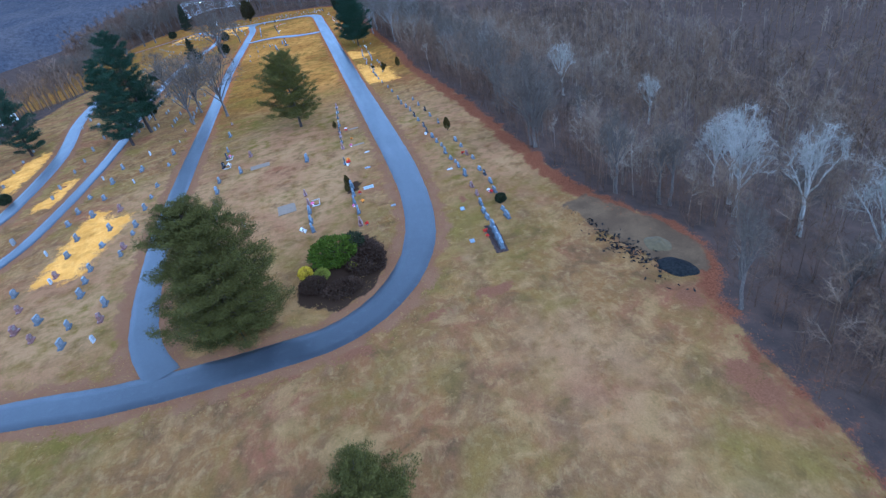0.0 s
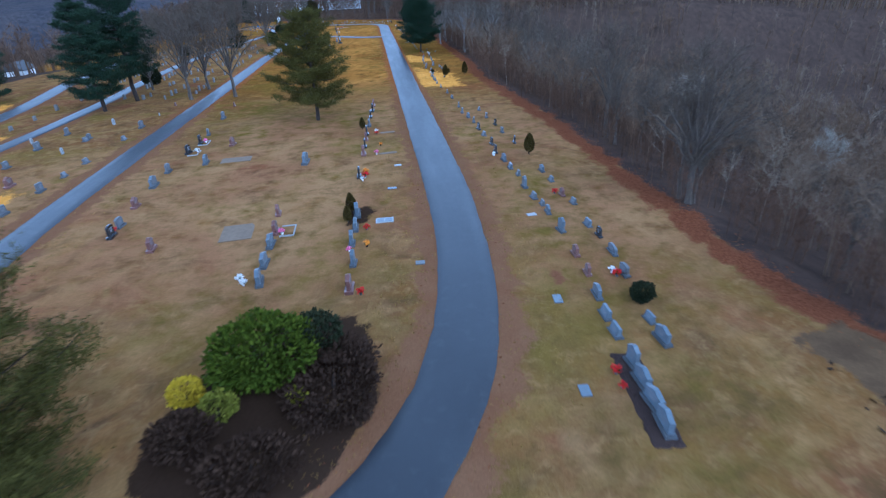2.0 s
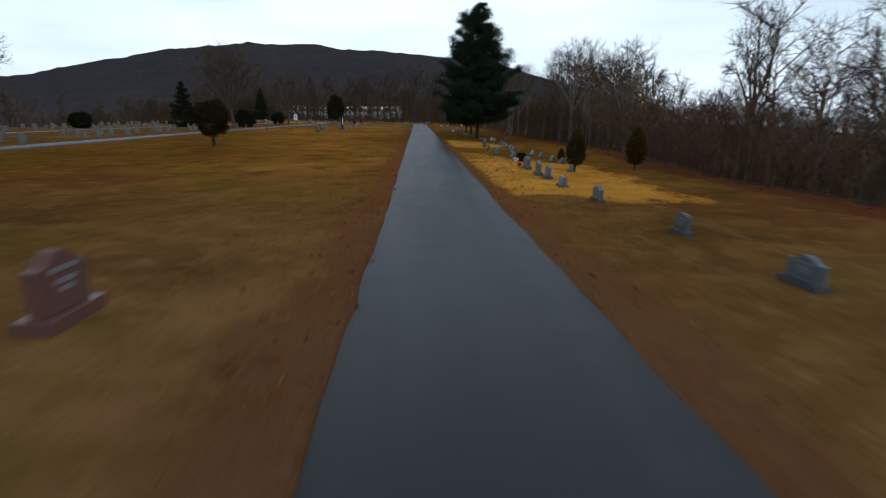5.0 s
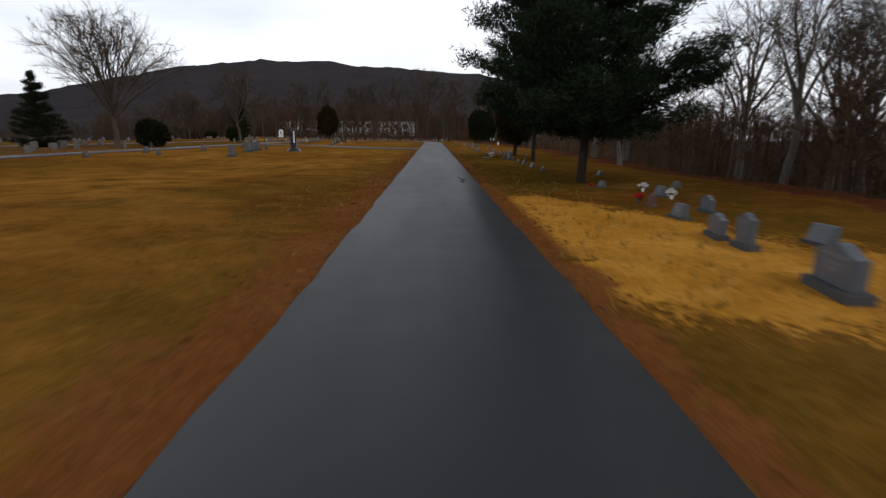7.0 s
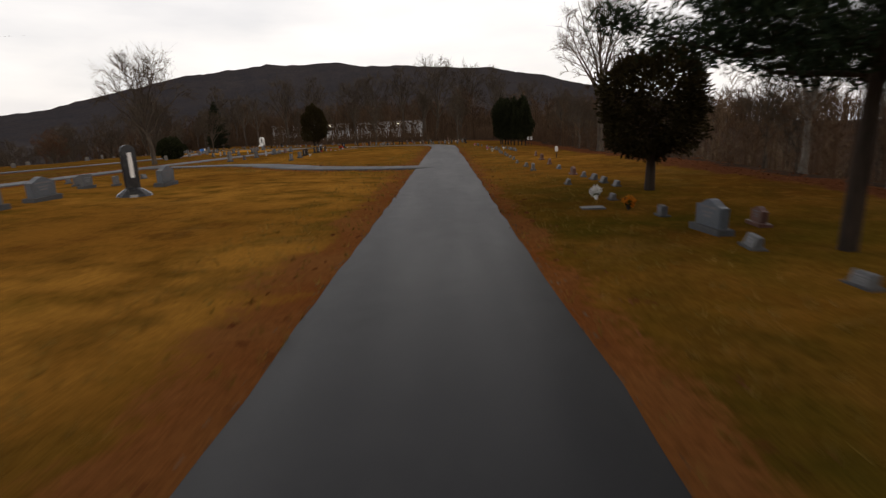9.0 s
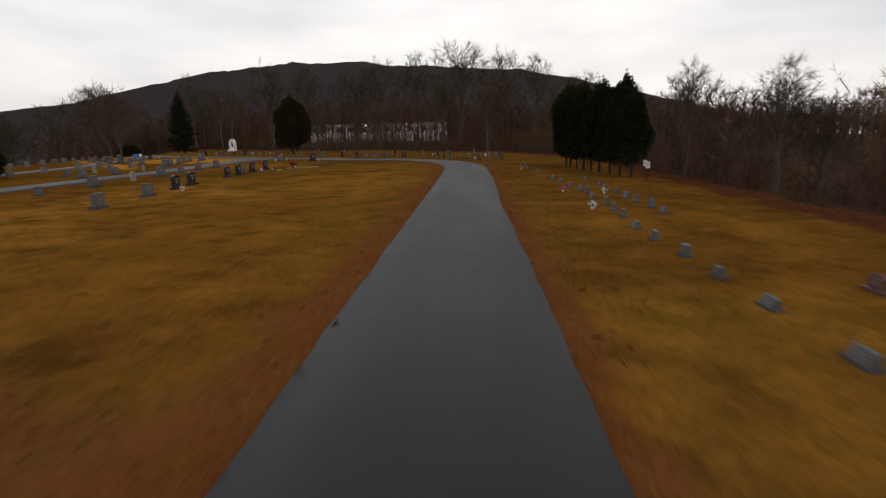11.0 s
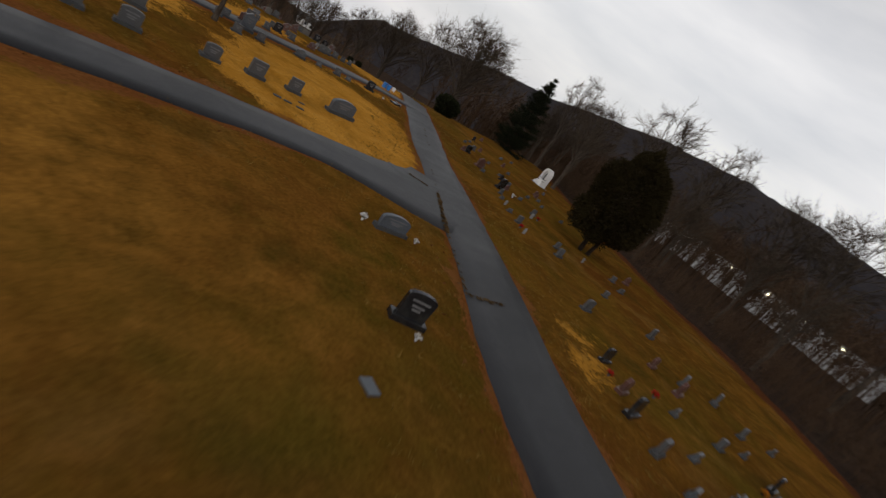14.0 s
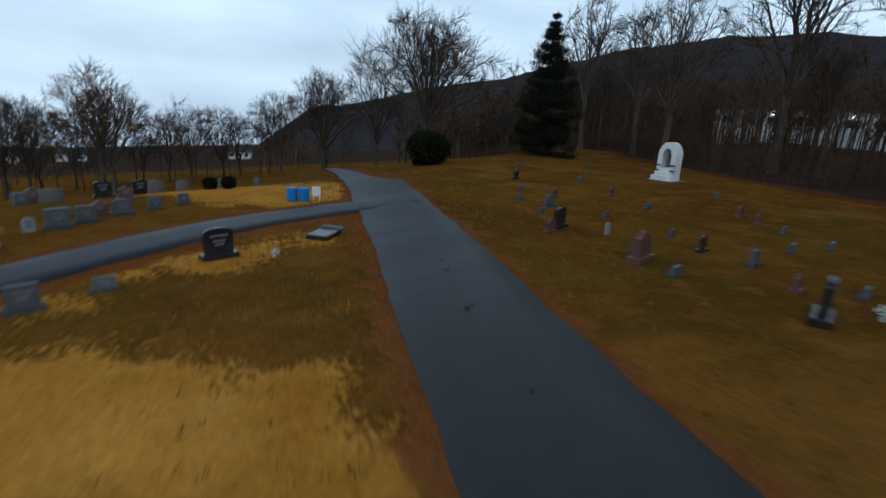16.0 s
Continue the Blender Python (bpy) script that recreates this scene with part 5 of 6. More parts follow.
set_row([202.5, 203.7, 205.2, 206.6, 208.1, 209.7, 211.5, 214.1], [(201.8, 6.5), (214.0, 6.5)], 180, SLANTS)
# west side near the cross lane
for x, y, kind, size in ((-13.6, 180.6, "wide_blue", 1.2), (-15.6, 175.2, "wide_blue", 1.15), (-15.3, 172.4, "arch_grey", 1.2), (-17.4, 180.4, "flat_grey", 0.9), (-14.6, 166.8, "flat_grey", 1.0)):
    set_stone(x, y, 0, [kind], size)
for x, y, kind in ((-16.7, 181.6, "flat_grey"), (-19.3, 182.5, "arch_grey"), (-21.0, 177.0, "flat_grey"), (-21.6, 185.0, "old_grey"), (-23.0, 171.0, "flat_grey"), (-20.5, 168.0, "arch_grey"), (-22.6, 163.0, "old_grey"), (-18.4, 187.0, "slant_grey")):
    set_stone(x, y, 0, [kind])
set_row([206.0, 209.6, 212.6, 214.6, 219.9, 221.7, 222.8, 224.6, 227.4], [(209.1, -14.9), (213.9, -15.4), (221.2, -16.0), (227.5, -16.4), (230.1, -15.8)], 0, ["black", "black", "flat_grey"])
set_stone(-16.2, 239.9, -20, ["black"], 0.95)
set_row([206.0, 210.3, 214.3, 218.2, 221.4, 224.5, 227.1, 230.7], [(204.8, -20.7), (231.0, -22.0)], 0, OLD)
# point between the lanes
set_stone(-20.4, 242.1, -12, ["long_blue"], 0.74)
set_stone(-31.1, 245.6, 0, ["long_blue"], 1.0)
set_row([234.4, 236.1, 239.0, 241.0, 243.0], [(233.3, -28.5), (240.8, -30.7), (243.2, -31.1)], 0, ["flat_grey", "arch_grey"])
set_row([221.3, 225.2, 229.2], [(221.3, -27.0), (229.2, -27.8)], 0, OLD)
set_stone(-42.7, 254.3, 0, ["black"], 0.8)
set_row([242.3, 244.0, 247.3, 249.0, 250.7, 251.9], [(241.8, -37.4), (247.3, -40.4), (251.9, -41.9)], 0, ["arch_grey", "flat_grey", "slant_grey", "wide_blue"])
set_row([223.6, 227.6, 230.4, 234.8, 236.8], [(223.6, -30.1), (237.0, -32.8)], 0, OLD)
far_row([218.0, 223.2, 227.4, 232.2, 235.6], [(218.0, -33.3), (235.6, -36.3)])
set_row([246.0, 247.2, 248.6, 251.6, 252.9, 253.9, 254.9, 255.9], [(245.2, -44.9), (248.9, -46.0), (252.5, -47.7), (256.1, -49.4)], 0, OLD)
far_row([233.9, 237.9, 242.1, 245.1, 248.7, 252.9, 256.5, 260.1], [(233.9, -43.9), (248.7, -50.4), (260.7, -55.9)])
far_row([226.3, 232.9, 238.3, 242.5, 246.1, 251.0, 255.8, 259.4, 264.2], [(226.3, -48.5), (264.2, -61.2)])
for x, y in ((-39.4, 241.8), (-40.1, 242.4), (-41.6, 243.9), (-43.8, 245.0), (-43.5, 246.1), (-46.9, 246.5), (-44.9, 247.4), (-44.9, 248.5), (-49.0, 252.6), (-53.1, 252.5), (-54.8, 256.2), (-51.2, 249.6), (-48.2, 244.8), (-50.0, 247.0), (-46.2, 243.4), (-46.0, 250.6), (-47.4, 252.2), (-48.6, 253.4), (-50.6, 254.6), (-47.0, 248.8), (-49.2, 250.4), (-51.6, 252.0), (-53.4, 254.6), (-52.6, 247.6), (-54.6, 250.2), (-56.4, 253.4), (-57.6, 257.0), (-55.6, 246.4), (-58.2, 249.8), (-60.4, 254.0)):
    set_stone(x, y, 0, ["red", "old_grey", "flat_grey", "slant_grey", "red", "black"], chooser.uniform(0.55, 0.72))
set_stone(-39.5, 243.4, 0, ["tall_blue"], 0.95)
far_row([221.3, 228.9, 236.2, 241.1, 247.2, 253.2, 260.4], [(221.3, -52.7), (260.4, -65.9)])
# north-east ground behind the bend
for x, y in ((-13.9, 254.2), (-10.6, 246.6), (-9.9, 249.2), (-9.6, 254.0), (-7.3, 246.5), (-6.7, 251.6), (-5.2, 245.1), (-3.8, 246.4), (-3.5, 243.0), (-2.2, 244.5), (-1.8, 242.1), (-0.9, 243.6), (0.1, 241.3), (0.8, 243.2), (2.1, 241.7), (2.1, 238.1), (3.4, 239.2), (3.0, 241.5), (-15.5, 249.7), (-14.1, 248.6), (-13.2, 247.6), (0.2, 246.1)):
    set_stone(x, y, 180, ["black", "red", "black", "wide_blue", "slant_grey", "arch_grey", "slant_blue"])
for x, y in ((-15.4, 254.5), (-11.4, 249.3), (-10.0, 248.1), (-10.9, 254.8), (-9.3, 253.1), (-8.0, 249.5), (-7.2, 256.5), (-5.3, 248.8), (-3.7, 249.1), (-2.6, 242.2), (-2.2, 245.9), (-0.5, 241.8), (1.3, 244.9), (1.1, 239.2), (2.3, 245.6), (3.0, 245.5), (2.4, 242.9), (3.4, 243.8)):
    set_stone(x, y, 180, ["black", "red", "black", "slant_blue", "slant_grey", "black"], 0.66)
for x, y in ((-17.5, 258.9), (-13.0, 251.5), (-11.9, 246.9), (-14.4, 256.1), (-13.3, 258.3), (-11.5, 252.8), (-11.6, 257.1), (-10.5, 258.9), (-18.8, 253.4), (-6.1, 255.1), (-2.6, 252.1), (0.6, 250.2), (-20.6, 258.6), (-21.7, 262.9)):
    set_stone(x, y, 180, OLD)
for x, y in ((-42.3, 266.8), (-38.6, 264.4), (-30.0, 258.4), (-29.0, 257.7), (-27.9, 257.0), (-26.6, 256.5), (-25.2, 255.5), (-29.8, 262.1), (-32.0, 269.6), (-25.1, 259.2), (-23.9, 257.8), (-24.5, 261.9), (-23.5, 267.2), (-36.8, 271.2), (-23.1, 264.1), (-34.5, 264.0), (-31.2, 259.5), (-28.7, 260.5), (-37.1, 263.2)):
    set_stone(x, y, 180, OLD)
for x, y in ((-41.7, 265.5), (-43.8, 267.0), (-42.2, 271.6), (-39.7, 269.8), (-37.2, 265.8), (-38.9, 275.3), (-35.0, 269.5), (-33.5, 268.2), (-32.2, 263.2), (-39.8, 263.1), (-35.5, 261.7), (-33.3, 262.5), (-43.4, 268.9), (-45.3, 269.1), (-40.0, 267.0), (-35.9, 264.6), (-36.0, 270.3), (-34.2, 266.7), (-47.7, 271.9), (-45.8, 275.1), (-50.7, 276.2), (-47.6, 279.2)):
    set_stone(x, y, 180, ["old_grey", "slant_grey", "red", "black", "slant_blue"], 0.5)
set_stone(-32.6, 260.9, 180, ["black"], 0.95)
set_stone(-40.0, 263.9, 180, ["black"], 0.75)
set_stone(-36.6, 262.3, 180, ["red"], 0.95)
worn = Soup()
rng_f = np.random.default_rng(7)
for x, y in FAR:
    k_far = 0.8 if y > 200 else 1.0
    w, h, t, z = k_far * rng_f.uniform(0.22, 0.45), k_far * rng_f.uniform(0.4, 0.75), rng_f.uniform(0.06, 0.12), land(x, y)
    worn.v.append(np.array([(x + sx * t, y + sy * w * (0.9 if k else 1), z + (h + (0.06 if sy == 0 else 0) if k else -0.1)) for k in (0, 1) for sx in (-1, 1) for sy in (-1, 0, 1)]))
    k = worn.n
    for q in ((0, 1, 7, 6), (1, 2, 8, 7), (5, 4, 10, 11), (4, 3, 9, 10), (3, 0, 6, 9), (2, 5, 11, 8), (6, 7, 10, 9), (7, 8, 11, 10)):
        worn.f += [(k + q[0], k + q[1], k + q[2]), (k + q[0], k + q[2], k + q[3])]
    worn.n += 12
tagged(new("distant_headstones", worn.mesh("distant_headstones", M_WORN)), "rows of distant worn grey headstones", "headstones", kind="stuff")
for ob in STONES.values():
    for o in (*ob.children_recursive, ob):
        bpy.data.objects.remove(o)


# dark monument with a white inlay
monument = tagged(new("monument"), "black granite monument with a tall white inlay", "monument")
part("plinth", lathe([(0.72, -0.1), (0.62, 0.10), (0.40, 0.26), (0.26, 0.34)], 14), M_BLACK, monument)
part("slab", tablet(0.62, 1.75, 0.16, "round"), M_BLACK, monument, place=(0, 0, 0.30))
part("inlay", boxes((0.078, -0.09, 0.75, 0.092, 0.09, 1.75), bevel=0.005), M_WHITE, monument, "tall white stone inlay")
monument.matrix_basis = pose(-12.6, 176.2, land(-12.6, 176.2), 0, 0, -22)


# flat plaques and ledger slabs
def plaque(x, y, w, d, stone, label, panel=False):
    root = tagged(new("grave_plaque"), label, "grave marker", "flat markers in the turf")
    part("slab", boxes((-w / 2, -d / 2, -0.05, w / 2, d / 2, 0.035), bevel=0.01), stone, root)
    if panel:
        for s in (-1, 1):
            part("panel", boxes((-w * 0.20 + s * w * 0.22, -d * 0.36, 0.03, w * 0.20 + s * w * 0.22, d * 0.36, 0.045), bevel=0.004), M_BLUE, root, "blue-grey engraved panel")
    root.matrix_basis = pose(x, y, land(x, y), 0, 0, chooser.gauss(0, 4))


plaque(-4.75, 61.8, 1.15, 0.75, M_PALE, "white-framed flat plaque with two grey panels", True)
for x, y, w, d, m in ((-3.3, 72.8, 0.6, 0.4, M_PALE), (-4.0, 67.5, 0.7, 0.42, M_BLACK), (2.1, 44.6, 0.4, 0.6, M_BLUE), (4.6, 60.3, 0.6, 0.4, M_PALE), (3.1, 50.7, 0.4, 0.7, M_BLUE), (-4.0, 76.6, 1.6, 0.5, M_SLAB), (-3.8, 84.0, 1.5, 0.5, M_SLAB), (-3.0, 55.6, 0.5, 0.4, M_GREY), 
                      (-29.4, 241.6, 0.16, 0.34, M_PLINTH), (-29.3, 242.05, 0.16, 0.34, M_PLINTH), (-29.2, 242.6, 0.16, 0.34, M_PLINTH), (-30.0, 243.0, 0.14, 0.30, M_SLAB), (-32.8, 243.7, 0.14, 0.34, M_SLAB), (4.0, 168.6, 0.6, 0.4, M_GREY), (-14.3, 237.7, 0.4, 0.28, M_BLUE), (-14.35, 227.35, 0.22, 0.5, M_PALE), (-14.6, 225.9, 0.22, 0.5, M_PALE)):
    plaque(x, y, w, d, m, "small flat granite marker set in turf")
plaque(-14.2, 62.4, 2.0, 2.4, M_SLAB, "large flat dull concrete slab on the lawn")
plaque(-17.6, 78.2, 2.6, 1.4, M_SLAB, "large flat dull concrete slab on the lawn")
bench = tagged(new("ledger_stone"), "low flat black granite ledger beside the lane", "grave marker")
part("slab", boxes((-0.3, -0.5, -0.05, 0.3, 0.5, 0.12), bevel=0.02), M_BLACK, bench)
part("foot", boxes((-0.33, 0.38, -0.05, 0.33, 0.58, 0.17), bevel=0.02), M_GREY, bench, "grey granite end block")
bench.matrix_basis = pose(-43.1, 257.3, land(-43.1, 257.3), 0, 0, 30)


# flowers left at graves
def bouquet(name, petals, label, pot):
    rng = np.random.default_rng(len(label))
    root = tagged(new(name), label, "flowers", "flowers left at graves")
    part("vase", lathe([(0.07, -0.02), (0.085, 0.12), (0.10, 0.2), (0.085, 0.2), (0.07, 0.14)], 10), pot, root)
    green, bloom = Soup(), Soup()
    d = rng.normal(0, 1, (46, 3)) * (1, 1, 0.5) + (0, 0, 1.1)
    d /= np.linalg.norm(d, axis=1)[:, None]
    tip = (0, 0, 0.16) + d * rng.uniform(0.18, 0.34, (46, 1))
    green.quads(np.repeat([[0, 0, 0.15]], 46, 0), tip, np.full(46, 0.05), rng)
    head = np.repeat(tip[:26], 9, 0)
    bloom.quads(head, head + rng.normal(0, 0.055, head.shape), np.full(len(head), 0.05), rng)
    part("leaves", green.mesh("leaves", M_GREEN), None, root)
    part("blossoms", bloom.mesh("blossoms", petals), None, root)
    root.location = (0, 0, -40)
    return root


M_REDF = leaf_material("red_petals", c4(0.32, 0.01, 0.012), c4(0.62, 0.03, 0.03))
M_PINKF = leaf_material("pink_petals", c4(0.50, 0.07, 0.20), c4(0.75, 0.25, 0.40))
M_WHITEF = leaf_material("white_petals", c4(0.62, 0.62, 0.60), c4(0.85, 0.85, 0.82))
M_ORANGEF = leaf_material("orange_petals", c4(0.50, 0.13, 0.01), c4(0.65, 0.30, 0.03))
FLOWERS = [bouquet("flower_vase", M_REDF, "red flowers in a grey vase by a headstone", M_GREY), bouquet("flower_vase", M_PINKF, "pink flowers in a white vase by a headstone", M_WHITE), bouquet("flower_vase", M_WHITEF, "white flowers in a pale vase by a headstone", M_WHITE), bouquet("flower_vase", M_ORANGEF, "orange flowers in a dark pot by a headstone", M_BLACK)]


def flowers(x, y, kind, scale=1.0):
    ob = copy_thing(FLOWERS[kind], pose(x, y, land(x, y), 0, 0, chooser.uniform(0, 360)))
    s = scale * (0.4 if y > 238 else 0.6 if y < 100 else 0.42)
    ob.scale = (s, s, s)


for x, y, k, s in ((-6.2, 53.0, 0, 1.3), (-5.9, 58.2, 3, 1.3), (-6.9, 57.8, 1, 1.0), (-5.9, 60.6, 0, 1.3), (-11.2, 61.3, 1, 1.3), (-12.7, 55.9, 2, 1.4), (-12.4, 55.4, 2, 1.2), (-6.0, 70.5, 0, 1.7), (-6.0, 71.2, 3, 1.7), (-6.2, 69.8, 2, 1.2), (-5.0, 76.4, 1, 1.3), (-4.9, 83.6, 0, 1.2), (-4.9, 84.3, 2, 1.2), (-4.6, 79.2, 3, 1.1),
                   (7.2, 63.6, 0, 1.3), (6.6, 52.0, 0, 1.4), (6.5, 52.4, 2, 1.1), (3.6, 45.3, 0, 1.3), (3.5, 44.5, 0, 1.0), (5.0, 73.2, 2, 1.1), (4.2, 116.2, 0, 1.0), (4.6, 119.1, 2, 1.0), (4.6, 119.5, 2, 1.0), (5.6, 142.4, 0, 1.3), (5.4, 146.2, 0, 0.9), (5.9, 149.3, 3, 1.2), (7.0, 143.5, 2, 1.4), (6.9, 145.4, 2, 1.4),
                   (4.6, 170.4, 2, 1.6), (4.7, 170.9, 2, 1.6), (4.8, 168.2, 3, 1.6), (-20.6, 241.1, 2, 1.1), (-20.1, 243.0, 2, 0.9), (-15.4, 221.3, 0, 1.3), (-15.4, 224.3, 2, 1.2), (-15.3, 226.3, 1, 1.0), (-15.2, 223.7, 3, 1.0), (-14.3, 228.1, 0, 2.3), (-14.15, 228.35, 0, 1.8), (-14.0, 228.0, 2, 0.8), (-15.6, 239.8, 2, 0.9), (-14.4, 211.6, 2, 1.1), (-42.1, 255.3, 2, 0.9),
                   (-31.8, 261.7, 2, 1.4), (-28.8, 261.5, 0, 1.5), (-25.8, 255.8, 0, 1.4), (-13.8, 251.0, 0, 1.5), (-14.8, 248.8, 0, 1.2), (-7.0, 247.3, 3, 1.3), (-3.2, 243.8, 0, 1.2), (-0.3, 242.0, 3, 1.2), (-4.3, 249.0, 2, 1.2), (-8.5, 249.2, 0, 1.4), (-9.7, 252.6, 3, 1.2), (1.9, 244.6, 2, 1.2), (0.7, 239.6, 2, 1.1), (2.0, 242.4, 3, 1.2), (-6.1, 252.2, 0, 1.3), (4.4, 208.9, 1, 1.2), (4.4, 203.2, 2, 1.3), (6.0, 208.1, 2, 1.2), (4.0, 224.2, 1, 1.2), (-22.2, 85.6, 1, 1.3), (-22.1, 82.2, 2, 1.3), (-22.3, 64.0, 0, 1.2)):
    flowers(x, y, k, s)
for ob in FLOWERS:
    for o in (*ob.children_recursive, ob):
        bpy.data.objects.remove(o)

# edged grave plots with white stone chips
for x, y in ((-10.9, 61.7), (-22.3, 85.3), (-22.3, 81.8)):
    plot = tagged(new("grave_plot"), "white kerbed grave plot before a headstone", "grave plot", "white kerbed plots")
    for d in ((-0.45, -0.8, 0.45, -0.72), (-0.45, 0.72, 0.45, 0.8), (0.39, -0.72, 0.45, 0.72)):
        part("kerb", boxes((d[0], d[1], -0.05, d[2], d[3], 0.07), bevel=0.01), M_PALE, plot)
    plot.matrix_basis = pose(x, y, land(x, y), 0, 0, 0)

# bare earth over two recent graves
def earth_patch(x0, y0, x1, y1, dark, light, label):
    bm = bmesh.new()
    bmesh.ops.create_grid(bm, x_segments=18, y_segments=16, size=0.5)
    for v in bm.verts:
        rim_v = max(abs(v.co.x), abs(v.co.y)) > 0.49
        x = (x0 + x1) / 2 + v.co.x * (x1 - x0) + 0.16 * noise.noise((v.co.x * 5, v.co.y * 5, x0))
        y = (y0 + y1) / 2 + v.co.y * (y1 - y0) + 0.16 * noise.noise((v.co.x * 5, v.co.y * 5, y0 + 9))
        v.co = (x, y, land(x, y) + (-0.06 if rim_v else 0.035 + 0.02 * noise.noise((x * 3, y * 3, 1.0))))
    n = Nodes("bare_grave_earth")
    lump = n.noise(3.5, 6, 0.65)
    n.bump(lump, 0.6, 0.03)
    tagged(part("grave_earth", bm, n.done(n.mix(n.ramp(lump, 0.35, 0.65), dark, light), 0.95, spec=0.1)), label, "bare earth")


earth_patch(-14.05, 227.0, -11.9, 228.5, c4(0.150, 0.090, 0.048), c4(0.235, 0.150, 0.085), "pale bare earth over a recent grave")
earth_patch(-13.1, 228.95, -11.3, 230.0, c4(0.055, 0.028, 0.007), c4(0.088, 0.044, 0.010), "sunken dark brown earth over an older grave")

# mulched strip under a row of stones
bed = tagged(new("mulch_bed"), "dark mulched strip under a row of headstones", "planting bed")
n_m = Nodes("dark_bark_mulch")
mulch_grain = n_m.noise(22, 6, 0.7)
n_m.bump(mulch_grain, 1.0, 0.04)
M_MULCH = n_m.done(n_m.mix(n_m.ramp(mulch_grain, 0.35, 0.65), c4(0.018, 0.012, 0.010), c4(0.060, 0.038, 0.030)), 0.95, spec=0.1)
bm = bmesh.new()
bmesh.ops.create_grid(bm, x_segments=8, y_segments=26, size=0.5)
for v in bm.verts:
    edge = max(abs(v.co.x), abs(v.co.y)) > 0.49
    v.co = (v.co.x * 1.25 + random.gauss(0, 0.03), v.co.y * 5.0 + random.gauss(0, 0.03), -0.06 if edge else 0.05 + random.gauss(0, 0.015))
part("mulch", bm, M_MULCH, bed)
bed.matrix_basis = pose(4.1, 44.0, land(4.1, 44.0), 0, 0, -7)


# ---------------- shrine, bins, signs, heaps ----------------
shrine = tagged(new("grotto_shrine"), "white arched plaster shrine with stepped niche", "shrine")
bm = bmesh.new()
outer = [(0.68, 0.0), (0.68, 1.1)] + [(0.68 * math.cos(a), 1.1 + 0.60 * math.sin(a)) for a in np.linspace(0.15, math.pi - 0.15, 13)] + [(-0.68, 1.1), (-0.68, 0.0)]
inner = [(0.36, 0.38), (0.36, 1.06)] + [(0.36 * math.cos(a), 1.06 + 0.36 * math.sin(a)) for a in np.linspace(0.15, math.pi - 0.15, 13)] + [(-0.36, 1.06), (-0.36, 0.38)]
f_out = [bm.verts.new((0.38, y, z)) for y, z in outer]
f_in = [bm.verts.new((0.38, y, z)) for y, z in inner]
b_out = [bm.verts.new((-0.42, y, z)) for y, z in outer]
d_in = [bm.verts.new((-0.22, y, z)) for y, z in inner]
m = len(outer)
for i in range(m - 1):
    bm.faces.new((f_out[i], f_out[i + 1], f_in[i + 1], f_in[i]))
    bm.faces.new((b_out[i], b_out[i + 1], f_out[i + 1], f_out[i]))
    bm.faces.new((f_in[i], f_in[i + 1], d_in[i + 1], d_in[i]))
bm.faces.new((f_out[m - 1], f_out[0], f_in[0], f_in[m - 1]))
bm.faces.new((f_in[m - 1], f_in[0], d_in[0], d_in[m - 1]))
bm.faces.new(list(reversed(b_out)))
bm.faces.new(d_in)
bm.faces.new((b_out[0], f_out[0], f_out[m - 1], b_out[m - 1]))
bmesh.ops.recalc_face_normals(bm, faces=bm.faces)
part("arch", bm, M_WHITE, shrine)
for i, (w, z) in enumerate(((0.80, 0.0), (0.62, 0.22), (0.44, 0.40))):
    part("step", boxes((0.30, -w, z - (0.05 if i == 0 else 0), 0.78 - 0.15 * i, w, z + 0.22 - 0.03 * i), bevel=0.012), M_WHITE, shrine)
for s in (-1, 1):
    for z in (0.42, 0.66):
        part("ledge", boxes((0.34, s * 0.56 - 0.17, z, 0.52, s * 0.56 + 0.17, z + 0.05), bevel=0.006), M_BLACK, shrine, "dark slate ledge")
shrine.matrix_basis = Matrix.Translation((-43.0, 279.8, land(-43.0, 279.8))) @ Matrix.Rotation(radians(-100), 4, "Z") @ Matrix.Diagonal((0.86, 0.78, 1.24, 1.0))
figure = lathe([(0.16, 0.0), (0.17, 0.06), (0.13, 0.12), (0.15, 0.35), (0.13, 0.55), (0.06, 0.62), (0.075, 0.70), (0.05, 0.78), (0.01, 0.80)], 12)
statue = tagged(part("statue", figure, M_GREY), "small grey weathered statue in the shrine niche", "statue")
statue.matrix_basis = shrine.matrix_basis @ Matrix.Translation((0.12, 0, 0.60)) @ Matrix.Scale(0.95, 4)
footing = tagged(part("stone_footing", boxes((-0.75, -1.0, -0.12, 1.05, 1.0, 0.03), bevel=0.02), M_GREY), "rough grey stone footing under the shrine", "footing", kind="structure")
footing.matrix_basis = shrine.matrix_basis @ Matrix.Translation((0, 0, -0.02))

M_BIN = plain_material("blue_plastic", c4(0.02, 0.16, 0.52), 0.45, c4(0.03, 0.22, 0.60))
for k, (x, y, turn) in enumerate(((-48.1, 259.2, 20), (-47.85, 259.52, 35))):
    drum = tagged(new("waste_drum"), "bright blue plastic waste drum on the lawn", "bin", "blue waste drums")
    part("body", lathe([(0.25, 0.0), (0.29, 0.08), (0.30, 0.28), (0.285, 0.31), (0.30, 0.34), (0.295, 0.62), (0.27, 0.70)], 18), M_BIN, drum)
    part("rim", lathe([(0.28, 0.69), (0.30, 0.70), (0.30, 0.74), (0.27, 0.75)], 18), M_BIN, drum)
    drum.matrix_basis = pose(x, y, land(x, y), 0, 0, turn) @ Matrix.Scale(0.64, 4)
